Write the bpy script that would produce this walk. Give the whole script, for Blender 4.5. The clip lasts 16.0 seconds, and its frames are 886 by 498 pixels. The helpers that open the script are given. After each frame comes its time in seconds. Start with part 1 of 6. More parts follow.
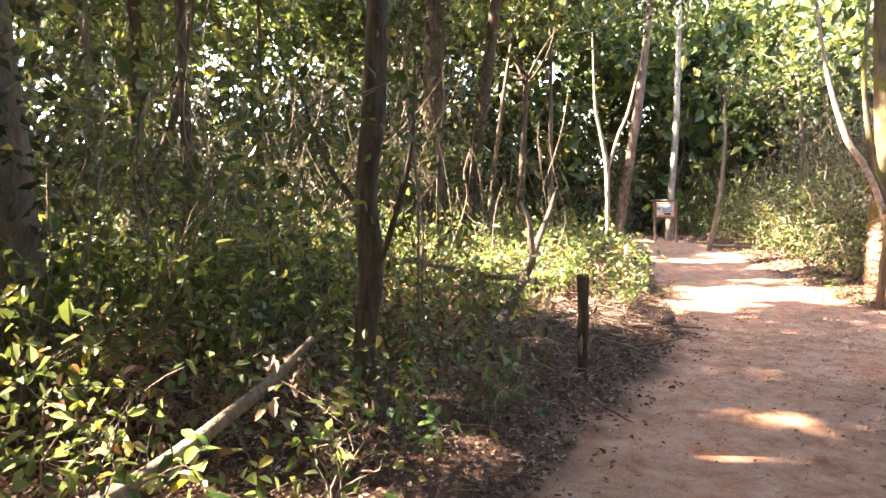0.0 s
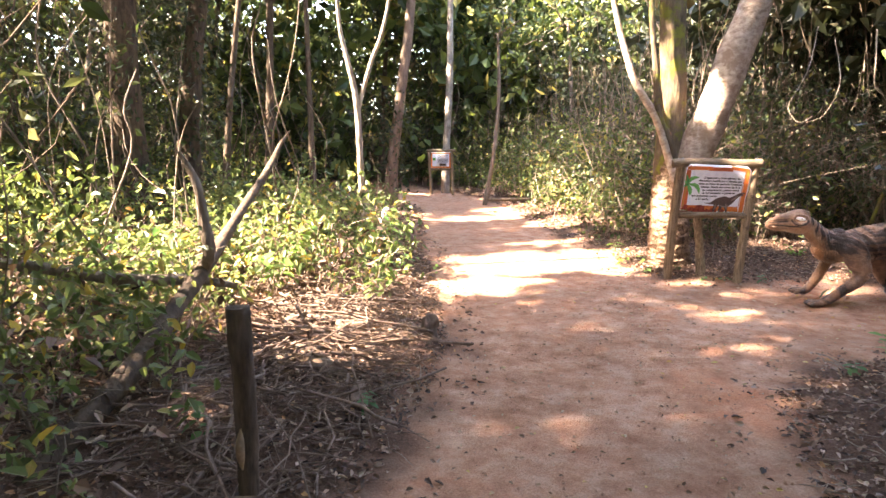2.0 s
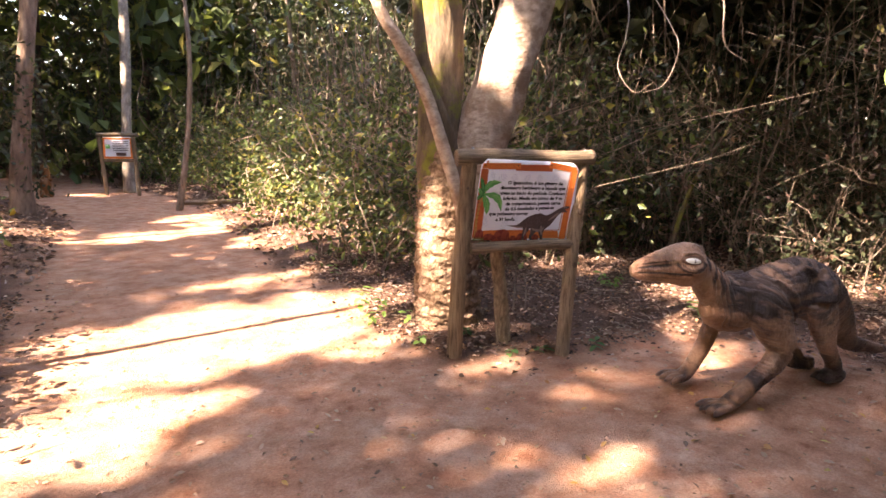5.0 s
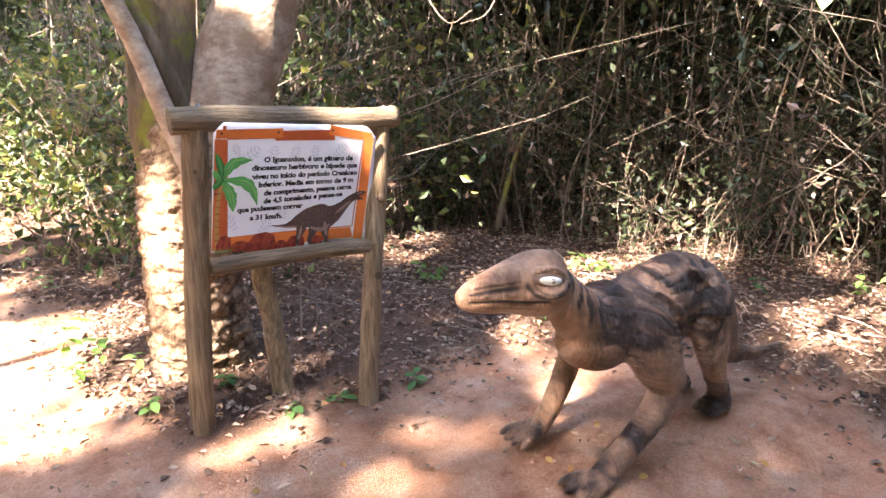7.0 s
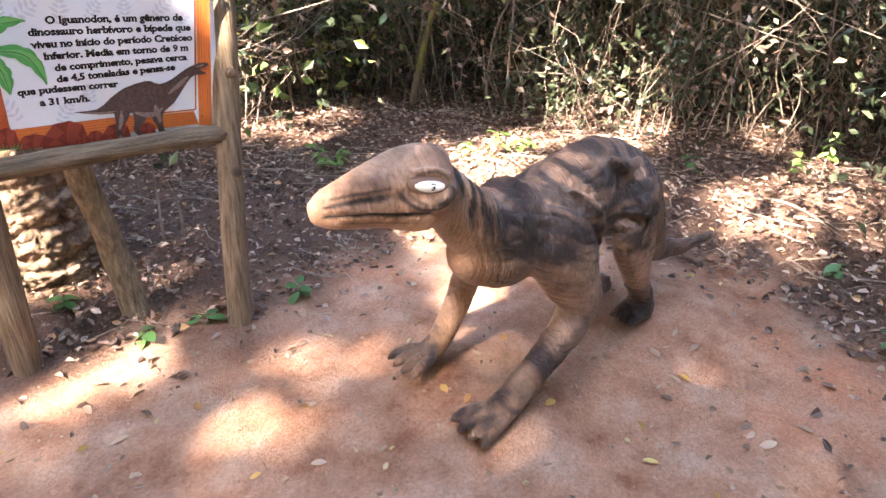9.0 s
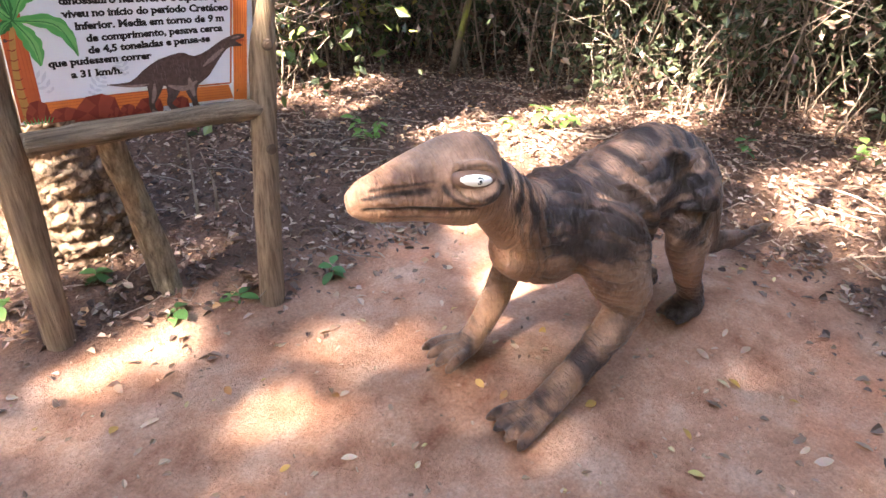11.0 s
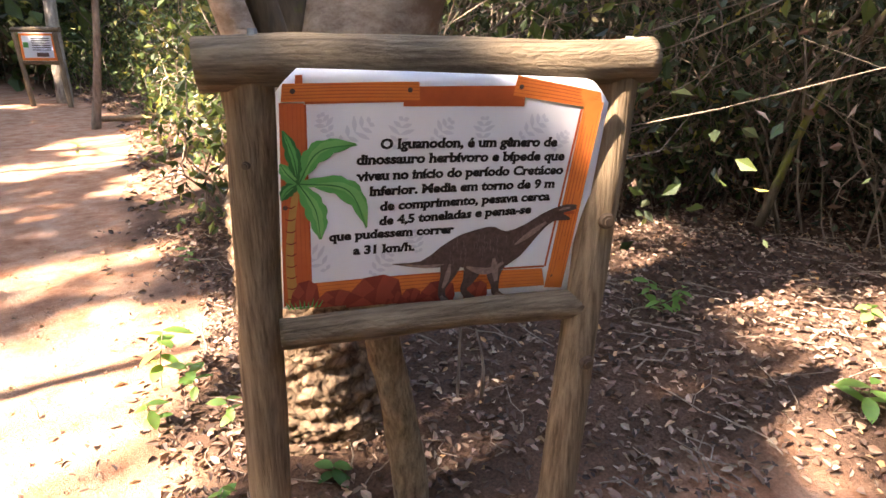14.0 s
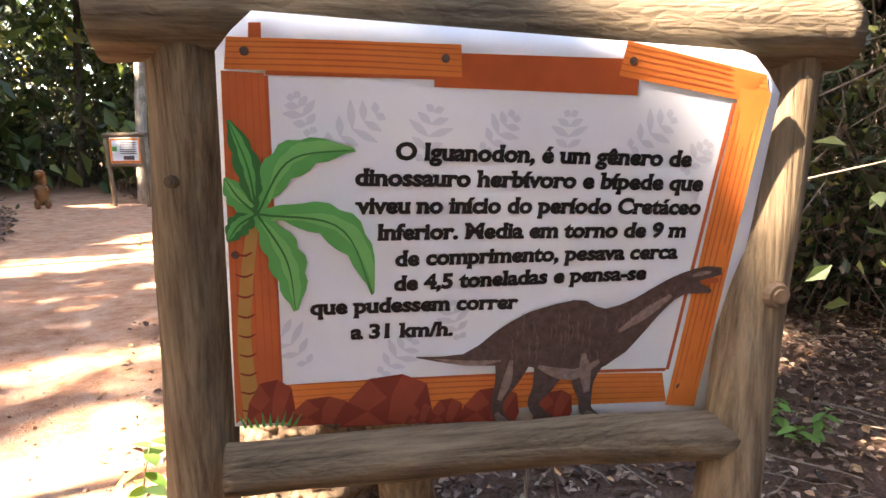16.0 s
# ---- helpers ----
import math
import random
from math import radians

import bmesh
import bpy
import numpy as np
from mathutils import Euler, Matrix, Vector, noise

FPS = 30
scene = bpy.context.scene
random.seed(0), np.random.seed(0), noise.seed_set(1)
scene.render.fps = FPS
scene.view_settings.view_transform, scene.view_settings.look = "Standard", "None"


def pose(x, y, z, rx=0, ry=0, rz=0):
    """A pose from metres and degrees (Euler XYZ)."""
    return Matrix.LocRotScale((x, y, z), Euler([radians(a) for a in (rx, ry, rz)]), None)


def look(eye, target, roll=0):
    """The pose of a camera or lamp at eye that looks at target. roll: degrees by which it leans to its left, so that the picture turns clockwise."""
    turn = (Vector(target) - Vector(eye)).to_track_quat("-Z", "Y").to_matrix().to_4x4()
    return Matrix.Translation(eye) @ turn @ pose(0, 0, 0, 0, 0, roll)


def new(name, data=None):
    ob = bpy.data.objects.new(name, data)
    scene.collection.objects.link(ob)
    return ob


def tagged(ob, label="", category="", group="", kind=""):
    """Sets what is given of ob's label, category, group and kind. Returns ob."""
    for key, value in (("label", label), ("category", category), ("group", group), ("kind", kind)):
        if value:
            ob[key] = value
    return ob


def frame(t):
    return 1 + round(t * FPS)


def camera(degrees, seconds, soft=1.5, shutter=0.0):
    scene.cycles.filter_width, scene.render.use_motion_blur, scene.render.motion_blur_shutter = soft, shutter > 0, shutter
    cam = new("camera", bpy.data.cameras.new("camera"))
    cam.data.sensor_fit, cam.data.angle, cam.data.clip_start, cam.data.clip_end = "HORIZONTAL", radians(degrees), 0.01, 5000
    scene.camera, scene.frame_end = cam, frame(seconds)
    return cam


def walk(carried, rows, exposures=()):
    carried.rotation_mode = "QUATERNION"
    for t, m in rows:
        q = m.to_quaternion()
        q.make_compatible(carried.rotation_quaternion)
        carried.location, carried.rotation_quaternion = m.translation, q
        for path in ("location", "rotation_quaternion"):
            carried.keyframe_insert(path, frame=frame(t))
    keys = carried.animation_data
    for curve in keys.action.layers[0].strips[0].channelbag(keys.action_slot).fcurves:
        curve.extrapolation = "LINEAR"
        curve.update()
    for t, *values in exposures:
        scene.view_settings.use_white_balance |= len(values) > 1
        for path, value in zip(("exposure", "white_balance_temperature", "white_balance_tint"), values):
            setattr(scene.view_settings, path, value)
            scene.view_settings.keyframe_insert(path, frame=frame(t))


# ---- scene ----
import functools

cam = camera(70.3, 16.0, 1.5, 0.08)
PATH = [
    (0, (0.447, 0.214, 1.347), (0.345, 2.206, 1.197), -0.1),
    (0.5, (0.632, 0.951, 1.347), (0.646, 2.937, 1.109), -0.2),
    (1, (0.927, 1.664, 1.364), (1.148, 3.632, 1.086), 0.0),
    (1.5, (1.219, 2.394, 1.344), (1.661, 4.32, 1.039), 0.0),
    (2, (1.515, 3.067, 1.36), (2.065, 4.965, 1.051), 0.1),
    (2.5, (1.826, 3.755, 1.331), (2.438, 5.629, 0.995), 0.1),
    (3, (2.16, 4.417, 1.361), (2.853, 6.261, 1.018), 0.0),
    (3.5, (2.513, 5.063, 1.334), (3.367, 6.839, 0.992), 0.1),
    (3.8, (2.739, 5.392, 1.305), (3.669, 7.135, 0.993), -1.2),
    (4, (2.888, 5.675, 1.36), (3.866, 7.386, 1.021), 0.0),
    (4.5, (3.264, 6.179, 1.35), (4.377, 7.805, 1.007), 0.5),
    (5, (3.617, 6.601, 1.331), (4.877, 8.116, 0.988), 0.6),
    (5.2, (3.673, 6.731, 1.236), (5.047, 8.151, 0.928), 1.8),
    (7.3, (5.128, 7.6, 1.323), (6.749, 8.66, 0.824), 0.1),
    (7.5, (5.199, 7.64, 1.304), (6.833, 8.669, 0.786), -0.0),
    (8, (5.405, 7.611, 1.277), (7.078, 8.5, 0.634), -0.0),
    (8.5, (5.536, 7.605, 1.261), (7.17, 8.47, 0.496), 0.5),
    (9, (5.601, 7.606, 1.255), (7.186, 8.469, 0.394), 0.7),
    (9.2, (5.604, 7.601, 1.257), (7.176, 8.474, 0.38), 0.9),
    (11.3, (5.722, 7.73, 1.285), (7.204, 8.663, 0.319), 1.3),
    (11.5, (5.731, 7.745, 1.278), (7.21, 8.703, 0.332), 0.9),
    (12, (5.822, 7.873, 1.277), (7.297, 8.874, 0.37), 0.8),
    (12.2, (5.879, 7.934, 1.301), (7.322, 8.992, 0.408), 0.8),
    (12.5, (5.957, 8.015, 1.308), (7.348, 9.199, 0.493), 0.8),
    (13, (6.066, 8.157, 1.298), (7.209, 9.611, 0.535), 0.4),
    (13.5, (6.099, 8.316, 1.292), (7.145, 9.874, 0.598), 0.3),
    (14, (6.134, 8.554, 1.267), (7.266, 10.072, 0.624), 0.1),
    (14.5, (6.287, 8.76, 1.236), (7.484, 10.253, 0.654), -0.4),
    (15, (6.412, 8.941, 1.147), (7.589, 10.474, 0.631), -0.1),
    (15.5, (6.476, 9.01, 1.037), (7.562, 10.644, 0.65), -0.3),
    (16, (6.495, 9.011, 1.032), (7.496, 10.714, 0.718), -0.3),
]
walk(cam, [(t, look(eye, target, roll)) for t, eye, target, roll in PATH],
     [(0, 4.65, 7500, 21), (3, 4.4, 7600, 24), (5, 3.95, 7900, 30), (7.5, 4.85, 6600, 17), (9, 4.95, 6600, 17), (12.5, 4.5, 6900, 18), (13.5, 4.1, 7500, 20), (14.5, 4.1, 7100, 17), (16, 4.5, 7450, 17)])

# ---------- world, sun ----------
SUN_EL, SUN_AZ = 43.0, 270.0          # degrees; azimuth clockwise from +y: the sun stands over -x
world = bpy.data.worlds.new("sky")
scene.world = world
world.use_nodes = True
wn = world.node_tree.nodes
sky = wn.new("ShaderNodeTexSky")
sky.sky_type, sky.sun_disc = "NISHITA", False
sky.sun_elevation, sky.sun_rotation = radians(SUN_EL), radians(SUN_AZ)
wn["Background"].inputs["Strength"].default_value = 0.15
world.node_tree.links.new(sky.outputs[0], wn["Background"].inputs["Color"])
TO_SUN = Vector((-math.cos(radians(SUN_EL)), 0.03, math.sin(radians(SUN_EL)))).normalized()
sun = new("sun", bpy.data.lights.new("sun", "SUN"))
sun.data.energy, sun.data.angle, sun.data.color = 4.1, radians(0.85), (1.0, 0.93, 0.82)
sun.matrix_world = look(TO_SUN * 60, (0, 0, 0))

# ---------- small helpers ----------
rng = np.random.default_rng(7)


def np_mesh(name, verts, faces, mat, smooth=False):
    """A mesh from arrays; faces all have the same corner count."""
    me = bpy.data.meshes.new(name)
    verts, faces = np.asarray(verts, np.float32), np.asarray(faces, np.int32)
    k = faces.shape[1]
    me.vertices.add(len(verts))
    me.vertices.foreach_set("co", verts.ravel())
    me.loops.add(faces.size)
    me.loops.foreach_set("vertex_index", faces.ravel())
    me.polygons.add(len(faces))
    me.polygons.foreach_set("loop_start", np.arange(0, faces.size, k, dtype=np.int32))
    me.polygons.foreach_set("use_smooth", np.full(len(faces), smooth))
    me.update(calc_edges=True)
    me.materials.append(mat)
    return me


def unit(a):
    return a / np.maximum(np.linalg.norm(a, axis=-1, keepdims=True), 1e-9)


def tubes(paths, radii, sides=5):
    """Vertices and quads of many tapered tubes: paths (n, m, 3), radii (n, m)."""
    paths, radii = np.asarray(paths, float), np.asarray(radii, float)
    n, m = radii.shape
    tan = unit(np.gradient(paths, axis=1))
    ref = np.where(np.abs(tan[..., :1]) > 0.8, np.array([0.0, 1.0, 0.1]), np.array([1.0, 0.05, 0.1]))
    a = unit(np.cross(tan, ref))
    b = np.cross(tan, a)
    ang = np.linspace(0, 2 * np.pi, sides, endpoint=False)
    ring = a[:, :, None] * np.cos(ang)[:, None] + b[:, :, None] * np.sin(ang)[:, None]
    v = (paths[:, :, None] + ring * radii[:, :, None, None]).reshape(-1, 3)
    i = np.arange(n)[:, None, None] * m * sides + np.arange(m - 1)[None, :, None] * sides
    j = np.arange(sides)[None, None, :]
    k = (j + 1) % sides
    f = np.stack([i + j, i + k, i + sides + k, i + sides + j], -1).reshape(-1, 4)
    return v, f


def leaf_mesh_data(base, way, length, width, fold=0.25, droop=0.12):
    """Vertices and quads of many leaves, each six corners folded along its midrib."""
    n = len(base)
    way = unit(np.asarray(way, float))
    side = unit(np.cross(way, rng.normal(size=(n, 3)) * 0.55 + np.array([0, 0, 1.0])))
    up = np.cross(side, way)
    L, W = np.broadcast_to(length, n)[:, None], np.broadcast_to(width, n)[:, None]
    f = fold * W
    p = [base,
         base + way * L * 0.3 + side * W * 0.5 + up * f,
         base + way * L * 0.7 + side * W * 0.38 + up * (f * 0.7 - droop * L * 0.5),
         base + way * L - up * droop * L,
         base + way * L * 0.7 - side * W * 0.38 + up * (f * 0.7 - droop * L * 0.5),
         base + way * L * 0.3 - side * W * 0.5 + up * f]
    v = np.stack(p, 1).reshape(-1, 3)
    i = np.arange(n)[:, None] * 6
    return v, np.concatenate([i + np.array([0, 1, 2, 3]), i + np.array([0, 3, 4, 5])], 0)


def diamond_data(base, way, length, width):
    """Vertices and triangles of many plain leaves for far foliage."""
    n = len(base)
    way = unit(np.asarray(way, float))
    side = unit(np.cross(way, rng.normal(size=(n, 3))))
    up = np.cross(side, way)
    L, W = np.broadcast_to(length, n)[:, None], np.broadcast_to(width, n)[:, None]
    v = np.stack([base, base + way * L * 0.45 + side * W * 0.5 + up * W * 0.2, base + way * L,
                  base + way * L * 0.45 - side * W * 0.5 + up * W * 0.2], 1).reshape(-1, 3)
    i = np.arange(n)[:, None] * 4
    return v, np.concatenate([i + np.array([0, 1, 2]), i + np.array([0, 2, 3])], 0)


def part(name, bm, mat, parent, label=""):
    """Links a bmesh (or a ready mesh) as one mesh object under a thing or a part."""
    if isinstance(bm, bpy.types.Mesh):
        me = bm
    else:
        me = bpy.data.meshes.new(name)
        bm.to_mesh(me)
        bm.free()
        me.materials.append(mat)
    ob = new(name, me)
    ob.parent = parent
    if label:
        tagged(ob, label)
    return ob


def thing(name, label, category, at=(0, 0, 0), group="", kind=""):
    ob = new(name)
    ob.empty_display_size = 0.1
    ob.location = at
    return tagged(ob, label, category, group, kind)


def smooth_path(pts, n):
    """n points on a smooth line through pts (Catmull-Rom); works for any number of columns."""
    p = np.asarray(pts, float)
    p = np.vstack([2 * p[0] - p[1], p, 2 * p[-1] - p[-2]])
    t = np.linspace(0, len(p) - 3 - 1e-6, n)
    i = t.astype(int)
    u = (t - i)[:, None]
    a, b, c, d = p[i], p[i + 1], p[i + 2], p[i + 3]
    return 0.5 * (2 * b + (c - a) * u + (2 * a - 5 * b + 4 * c - d) * u ** 2 + (3 * b - a - 3 * c + d) * u ** 3)


def sm(a, b, x):
    t = np.clip((x - a) / (b - a), 0, 1)
    return t * t * (3 - 2 * t)


def wob(x, y, s=1.0, seed=0.0):
    """Cheap smooth noise of two numbers, about -1 to 1."""
    return (np.sin(x * 1.7 * s + 1.3 * np.sin(y * 1.1 * s + seed) + seed) + np.sin(y * 2.3 * s + 1.7 * np.sin(x * 1.9 * s - seed))
            + 0.5 * np.sin((x * 3.9 + y * 3.1) * s + seed * 2)) / 2.5


# ---------- materials ----------
def material(name, rough=0.8, spec=0.3):
    m = bpy.data.materials.new(name)
    m.use_nodes = True
    b = m.node_tree.nodes["Principled BSDF"]
    b.inputs["Roughness"].default_value = rough
    b.inputs["Specular IOR Level"].default_value = spec
    return m, m.node_tree.nodes, m.node_tree.links, b


def ramp(nodes, stops):
    r = nodes.new("ShaderNodeValToRGB")
    e = r.color_ramp.elements
    while len(e) < len(stops):
        e.new(0.5)
    for el, (pos, col) in zip(e, stops):
        el.position, el.color = pos, (*col, 1)
    return r


def noise_tex(nodes, links, scale, detail=5, rough=0.6, coord="Object", stretch=None, turn=0.0):
    tc = nodes.new("ShaderNodeTexCoord")
    n = nodes.new("ShaderNodeTexNoise")
    n.inputs["Scale"].default_value, n.inputs["Detail"].default_value, n.inputs["Roughness"].default_value = scale, detail, rough
    if stretch:
        mp = nodes.new("ShaderNodeMapping")
        mp.vector_type = "TEXTURE"
        mp.inputs["Rotation"].default_value = (0, 0, turn)
        mp.inputs["Scale"].default_value = [1 / k for k in stretch]
        links.new(tc.outputs[coord], mp.inputs[0])
        links.new(mp.outputs[0], n.inputs["Vector"])
    else:
        links.new(tc.outputs[coord], n.inputs["Vector"])
    return n


def bump(nodes, links, bsdf, sources, strength=0.5, dist=0.01):
    """Chains height sources into one bump."""
    last = None
    for s, k in sources:
        b = nodes.new("ShaderNodeBump")
        b.inputs["Strength"].default_value, b.inputs["Distance"].default_value = strength * k, dist
        links.new(s, b.inputs["Height"])
        if last:
            links.new(last.outputs[0], b.inputs["Normal"])
        last = b
    links.new(last.outputs[0], bsdf.inputs["Normal"])


def mix_col(nodes, links, fac, a, b, mode="MIX"):
    m = nodes.new("ShaderNodeMix")
    m.data_type, m.blend_type = "RGBA", mode
    for sock, val in ((m.inputs[0], fac), (m.inputs[6], a), (m.inputs[7], b)):
        if isinstance(val, (int, float)):
            sock.default_value = val
        elif isinstance(val, tuple):
            sock.default_value = (*val, 1)
        else:
            links.new(val, sock)
    return m.outputs[2]


def leaf_material(name, stops, through_light=0.4, rough=0.45):
    """Leaf colours vary leaf by leaf; part of the light goes through the blade."""
    m, nodes, links, b = material(name, rough, 0.35)
    g = nodes.new("ShaderNodeNewGeometry")
    r = ramp(nodes, stops)
    oi = nodes.new("ShaderNodeObjectInfo")
    mixed = nodes.new("ShaderNodeMath")
    mixed.operation = "ADD"
    wrap = nodes.new("ShaderNodeMath")
    wrap.operation = "FRACT"
    links.new(g.outputs["Random Per Island"], mixed.inputs[0])
    links.new(oi.outputs["Random"], mixed.inputs[1])
    links.new(mixed.outputs[0], wrap.inputs[0])
    links.new(wrap.outputs[0], r.inputs[0])
    n = noise_tex(nodes, links, 40, 3)
    col = mix_col(nodes, links, 0.25, r.outputs[0], n.outputs["Color"], "OVERLAY")
    links.new(col, b.inputs["Base Color"])
    t = nodes.new("ShaderNodeBsdfTranslucent")
    links.new(mix_col(nodes, links, 0.6, col, (1.0, 0.95, 0.45), "MULTIPLY"), t.inputs[0])
    mx = nodes.new("ShaderNodeMixShader")
    mx.inputs[0].default_value = through_light
    links.new(b.outputs[0], mx.inputs[1])
    links.new(t.outputs[0], mx.inputs[2])
    links.new(mx.outputs[0], nodes["Material Output"].inputs[0])
    return m


def bark_material(name, dark, light, scale=14, stretch=(1, 1, 0.25), moss=None, bump_k=0.8, patch=None, turn=0.0, crack=False):
    m, nodes, links, b = material(name, 0.9, 0.15)
    n = noise_tex(nodes, links, scale, 8, 0.7, stretch=stretch, turn=turn)
    n2 = noise_tex(nodes, links, 2.2, 4, 0.6)
    r = ramp(nodes, [(0.3, dark), (0.7, light)])
    links.new(n.outputs[0], r.inputs[0])
    col = mix_col(nodes, links, 0.55, r.outputs[0], n2.outputs[0], "OVERLAY")
    if moss or patch:
        n3 = noise_tex(nodes, links, 3.2, 6, 0.7)
        r3 = ramp(nodes, [(0.5, (0, 0, 0)), (0.62, (1, 1, 1))])
        links.new(n3.outputs[0], r3.inputs[0])
        col = mix_col(nodes, links, r3.outputs[0], col, moss or patch)
    v = nodes.new("ShaderNodeTexVoronoi")
    v.inputs["Scale"].default_value = scale * 1.2
    v.feature = "DISTANCE_TO_EDGE"
    if crack:
        rc = ramp(nodes, [(0.0, (0.10, 0.08, 0.07)), (0.09, (1, 1, 1))])
        links.new(v.outputs["Distance"], rc.inputs[0])
        col = mix_col(nodes, links, 0.55, col, rc.outputs[0], "MULTIPLY")
    links.new(col, b.inputs["Base Color"])
    mp = nodes.new("ShaderNodeMapping")
    mp.inputs["Scale"].default_value = stretch
    tc = nodes.new("ShaderNodeTexCoord")
    links.new(tc.outputs["Object"], mp.inputs[0])
    links.new(mp.outputs[0], v.inputs["Vector"])
    bump(nodes, links, b, [(n.outputs[0], 1.0), (v.outputs["Distance"], 0.6)], bump_k, 0.02)
    return m


def ground_material():
    """Red trodden earth where the path attribute is high, brown humus elsewhere."""
    m, nodes, links, b = material("earth", 0.95, 0.1)
    at = nodes.new("ShaderNodeAttribute")
    at.attribute_name = "trodden"
    big, mid, fine = noise_tex(nodes, links, 0.7, 4), noise_tex(nodes, links, 5, 7, 0.65), noise_tex(nodes, links, 70, 9, 0.75)
    grit = noise_tex(nodes, links, 240, 4, 0.7)
    dirt = ramp(nodes, [(0.28, (0.27, 0.115, 0.062)), (0.47, (0.42, 0.218, 0.132)), (0.6, (0.47, 0.28, 0.185)), (0.75, (0.56, 0.36, 0.25))])
    links.new(mid.outputs[0], dirt.inputs[0])
    # redder freshly scraped earth in broad patches, pale dust in others
    scrape = ramp(nodes, [(0.60, (0, 0, 0)), (0.75, (1, 1, 1))])
    links.new(big.outputs[0], scrape.inputs[0])
    red = mix_col(nodes, links, scrape.outputs[0], dirt.outputs[0], (0.47, 0.175, 0.085))
    red = mix_col(nodes, links, 0.45, red, big.outputs[0], "OVERLAY")
    red = mix_col(nodes, links, 0.8, red, fine.outputs[0], "OVERLAY")
    specks = ramp(nodes, [(0.30, (0.25, 0.2, 0.17)), (0.40, (1, 1, 1)), (0.64, (1, 1, 1)), (0.74, (1.5, 1.4, 1.3))])
    links.new(grit.outputs[0], specks.inputs[0])
    red = mix_col(nodes, links, 0.7, red, specks.outputs[0], "MULTIPLY")
    hum = ramp(nodes, [(0.3, (0.04, 0.024, 0.016)), (0.7, (0.19, 0.11, 0.075))])
    links.new(fine.outputs[0], hum.inputs[0])
    col = mix_col(nodes, links, at.outputs["Fac"], hum.outputs[0], red)
    links.new(col, b.inputs["Base Color"])
    bump(nodes, links, b, [(mid.outputs[0], 1.0), (fine.outputs[0], 0.9), (grit.outputs[0], 0.25)], 0.9, 0.03)
    return m


def plain(name, col, rough=0.6, var=0.15, scale=30, spec=0.3, b_k=0.0):
    m, nodes, links, b = material(name, rough, spec)
    n = noise_tex(nodes, links, scale, 5)
    links.new(mix_col(nodes, links, var, col, n.outputs[0], "OVERLAY"), b.inputs["Base Color"])
    if b_k:
        bump(nodes, links, b, [(n.outputs[0], 1.0)], b_k, 0.004)
    return m


def statue_material():
    """Painted cement: tan ground colour, darker painted stripes and crease shade held in an attribute, fine relief."""
    m, nodes, links, b = material("painted_cement", 0.36, 0.55)
    at = nodes.new("ShaderNodeAttribute")
    at.attribute_name = "stripe_crease"
    be = nodes.new("ShaderNodeAttribute")
    be.attribute_name = "belly"
    fine, mid = noise_tex(nodes, links, 60, 6, 0.65), noise_tex(nodes, links, 9, 5)
    tan = ramp(nodes, [(0.35, (0.21, 0.108, 0.064)), (0.65, (0.46, 0.27, 0.17))])
    links.new(mid.outputs[0], tan.inputs[0])
    col = mix_col(nodes, links, be.outputs["Fac"], tan.outputs[0], (0.30, 0.145, 0.062))
    # streaks run across the hide and break up the painted bands
    streak = noise_tex(nodes, links, 17, 8, 0.75, stretch=(0.7, 1.6, 2.2), turn=-0.42)
    add = nodes.new("ShaderNodeMath")
    add.operation = "MULTIPLY_ADD"
    links.new(streak.outputs[0], add.inputs[0])
    add.inputs[1].default_value = 1.15
    links.new(at.outputs["Fac"], add.inputs[2])
    st = ramp(nodes, [(0.32, (0, 0, 0)), (0.80, (1, 1, 1))])
    sc = nodes.new("ShaderNodeMath")
    sc.operation = "MULTIPLY"
    sc.inputs[1].default_value = 0.5
    links.new(add.outputs[0], sc.inputs[0])
    links.new(sc.outputs[0], st.inputs[0])
    col = mix_col(nodes, links, st.outputs[0], col, (0.036, 0.020, 0.015))
    col = mix_col(nodes, links, 0.4, col, fine.outputs[0], "OVERLAY")
    links.new(col, b.inputs["Base Color"])
    wr = noise_tex(nodes, links, 20, 5, 0.6, stretch=(5.0, 0.8, 1.1), turn=-0.42)
    bump(nodes, links, b, [(wr.outputs[0], 1.0), (fine.outputs[0], 0.3)], 1.0, 0.03)
    return m


EARTH = ground_material()
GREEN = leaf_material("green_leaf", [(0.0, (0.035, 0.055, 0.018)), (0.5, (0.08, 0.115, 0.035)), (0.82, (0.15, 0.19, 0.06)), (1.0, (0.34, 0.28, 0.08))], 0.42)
# green darkened for leaves in deep shade; the shade is in the colour
SHADED = leaf_material("shaded_leaf", [(0.0, (0.026, 0.034, 0.016)), (0.6, (0.05, 0.062, 0.03)), (0.9, (0.09, 0.098, 0.05)), (1.0, (0.19, 0.15, 0.085))], 0.32)
# paler, yellower green for sunlit leaves; the sun's glare is in the colour
SUNLIT = leaf_material("sunlit_leaf", [(0.0, (0.075, 0.115, 0.04)), (0.5, (0.15, 0.20, 0.075)), (0.85, (0.26, 0.30, 0.13)), (0.95, (0.40, 0.36, 0.12)), (1.0, (0.52, 0.33, 0.05))], 0.45, 0.38)
DRY = leaf_material("dry_leaf", [(0.0, (0.04, 0.024, 0.018)), (0.4, (0.12, 0.072, 0.05)), (0.75, (0.24, 0.15, 0.105)), (0.94, (0.42, 0.31, 0.235)), (1.0, (0.48, 0.25, 0.11))], 0.12, 0.7)
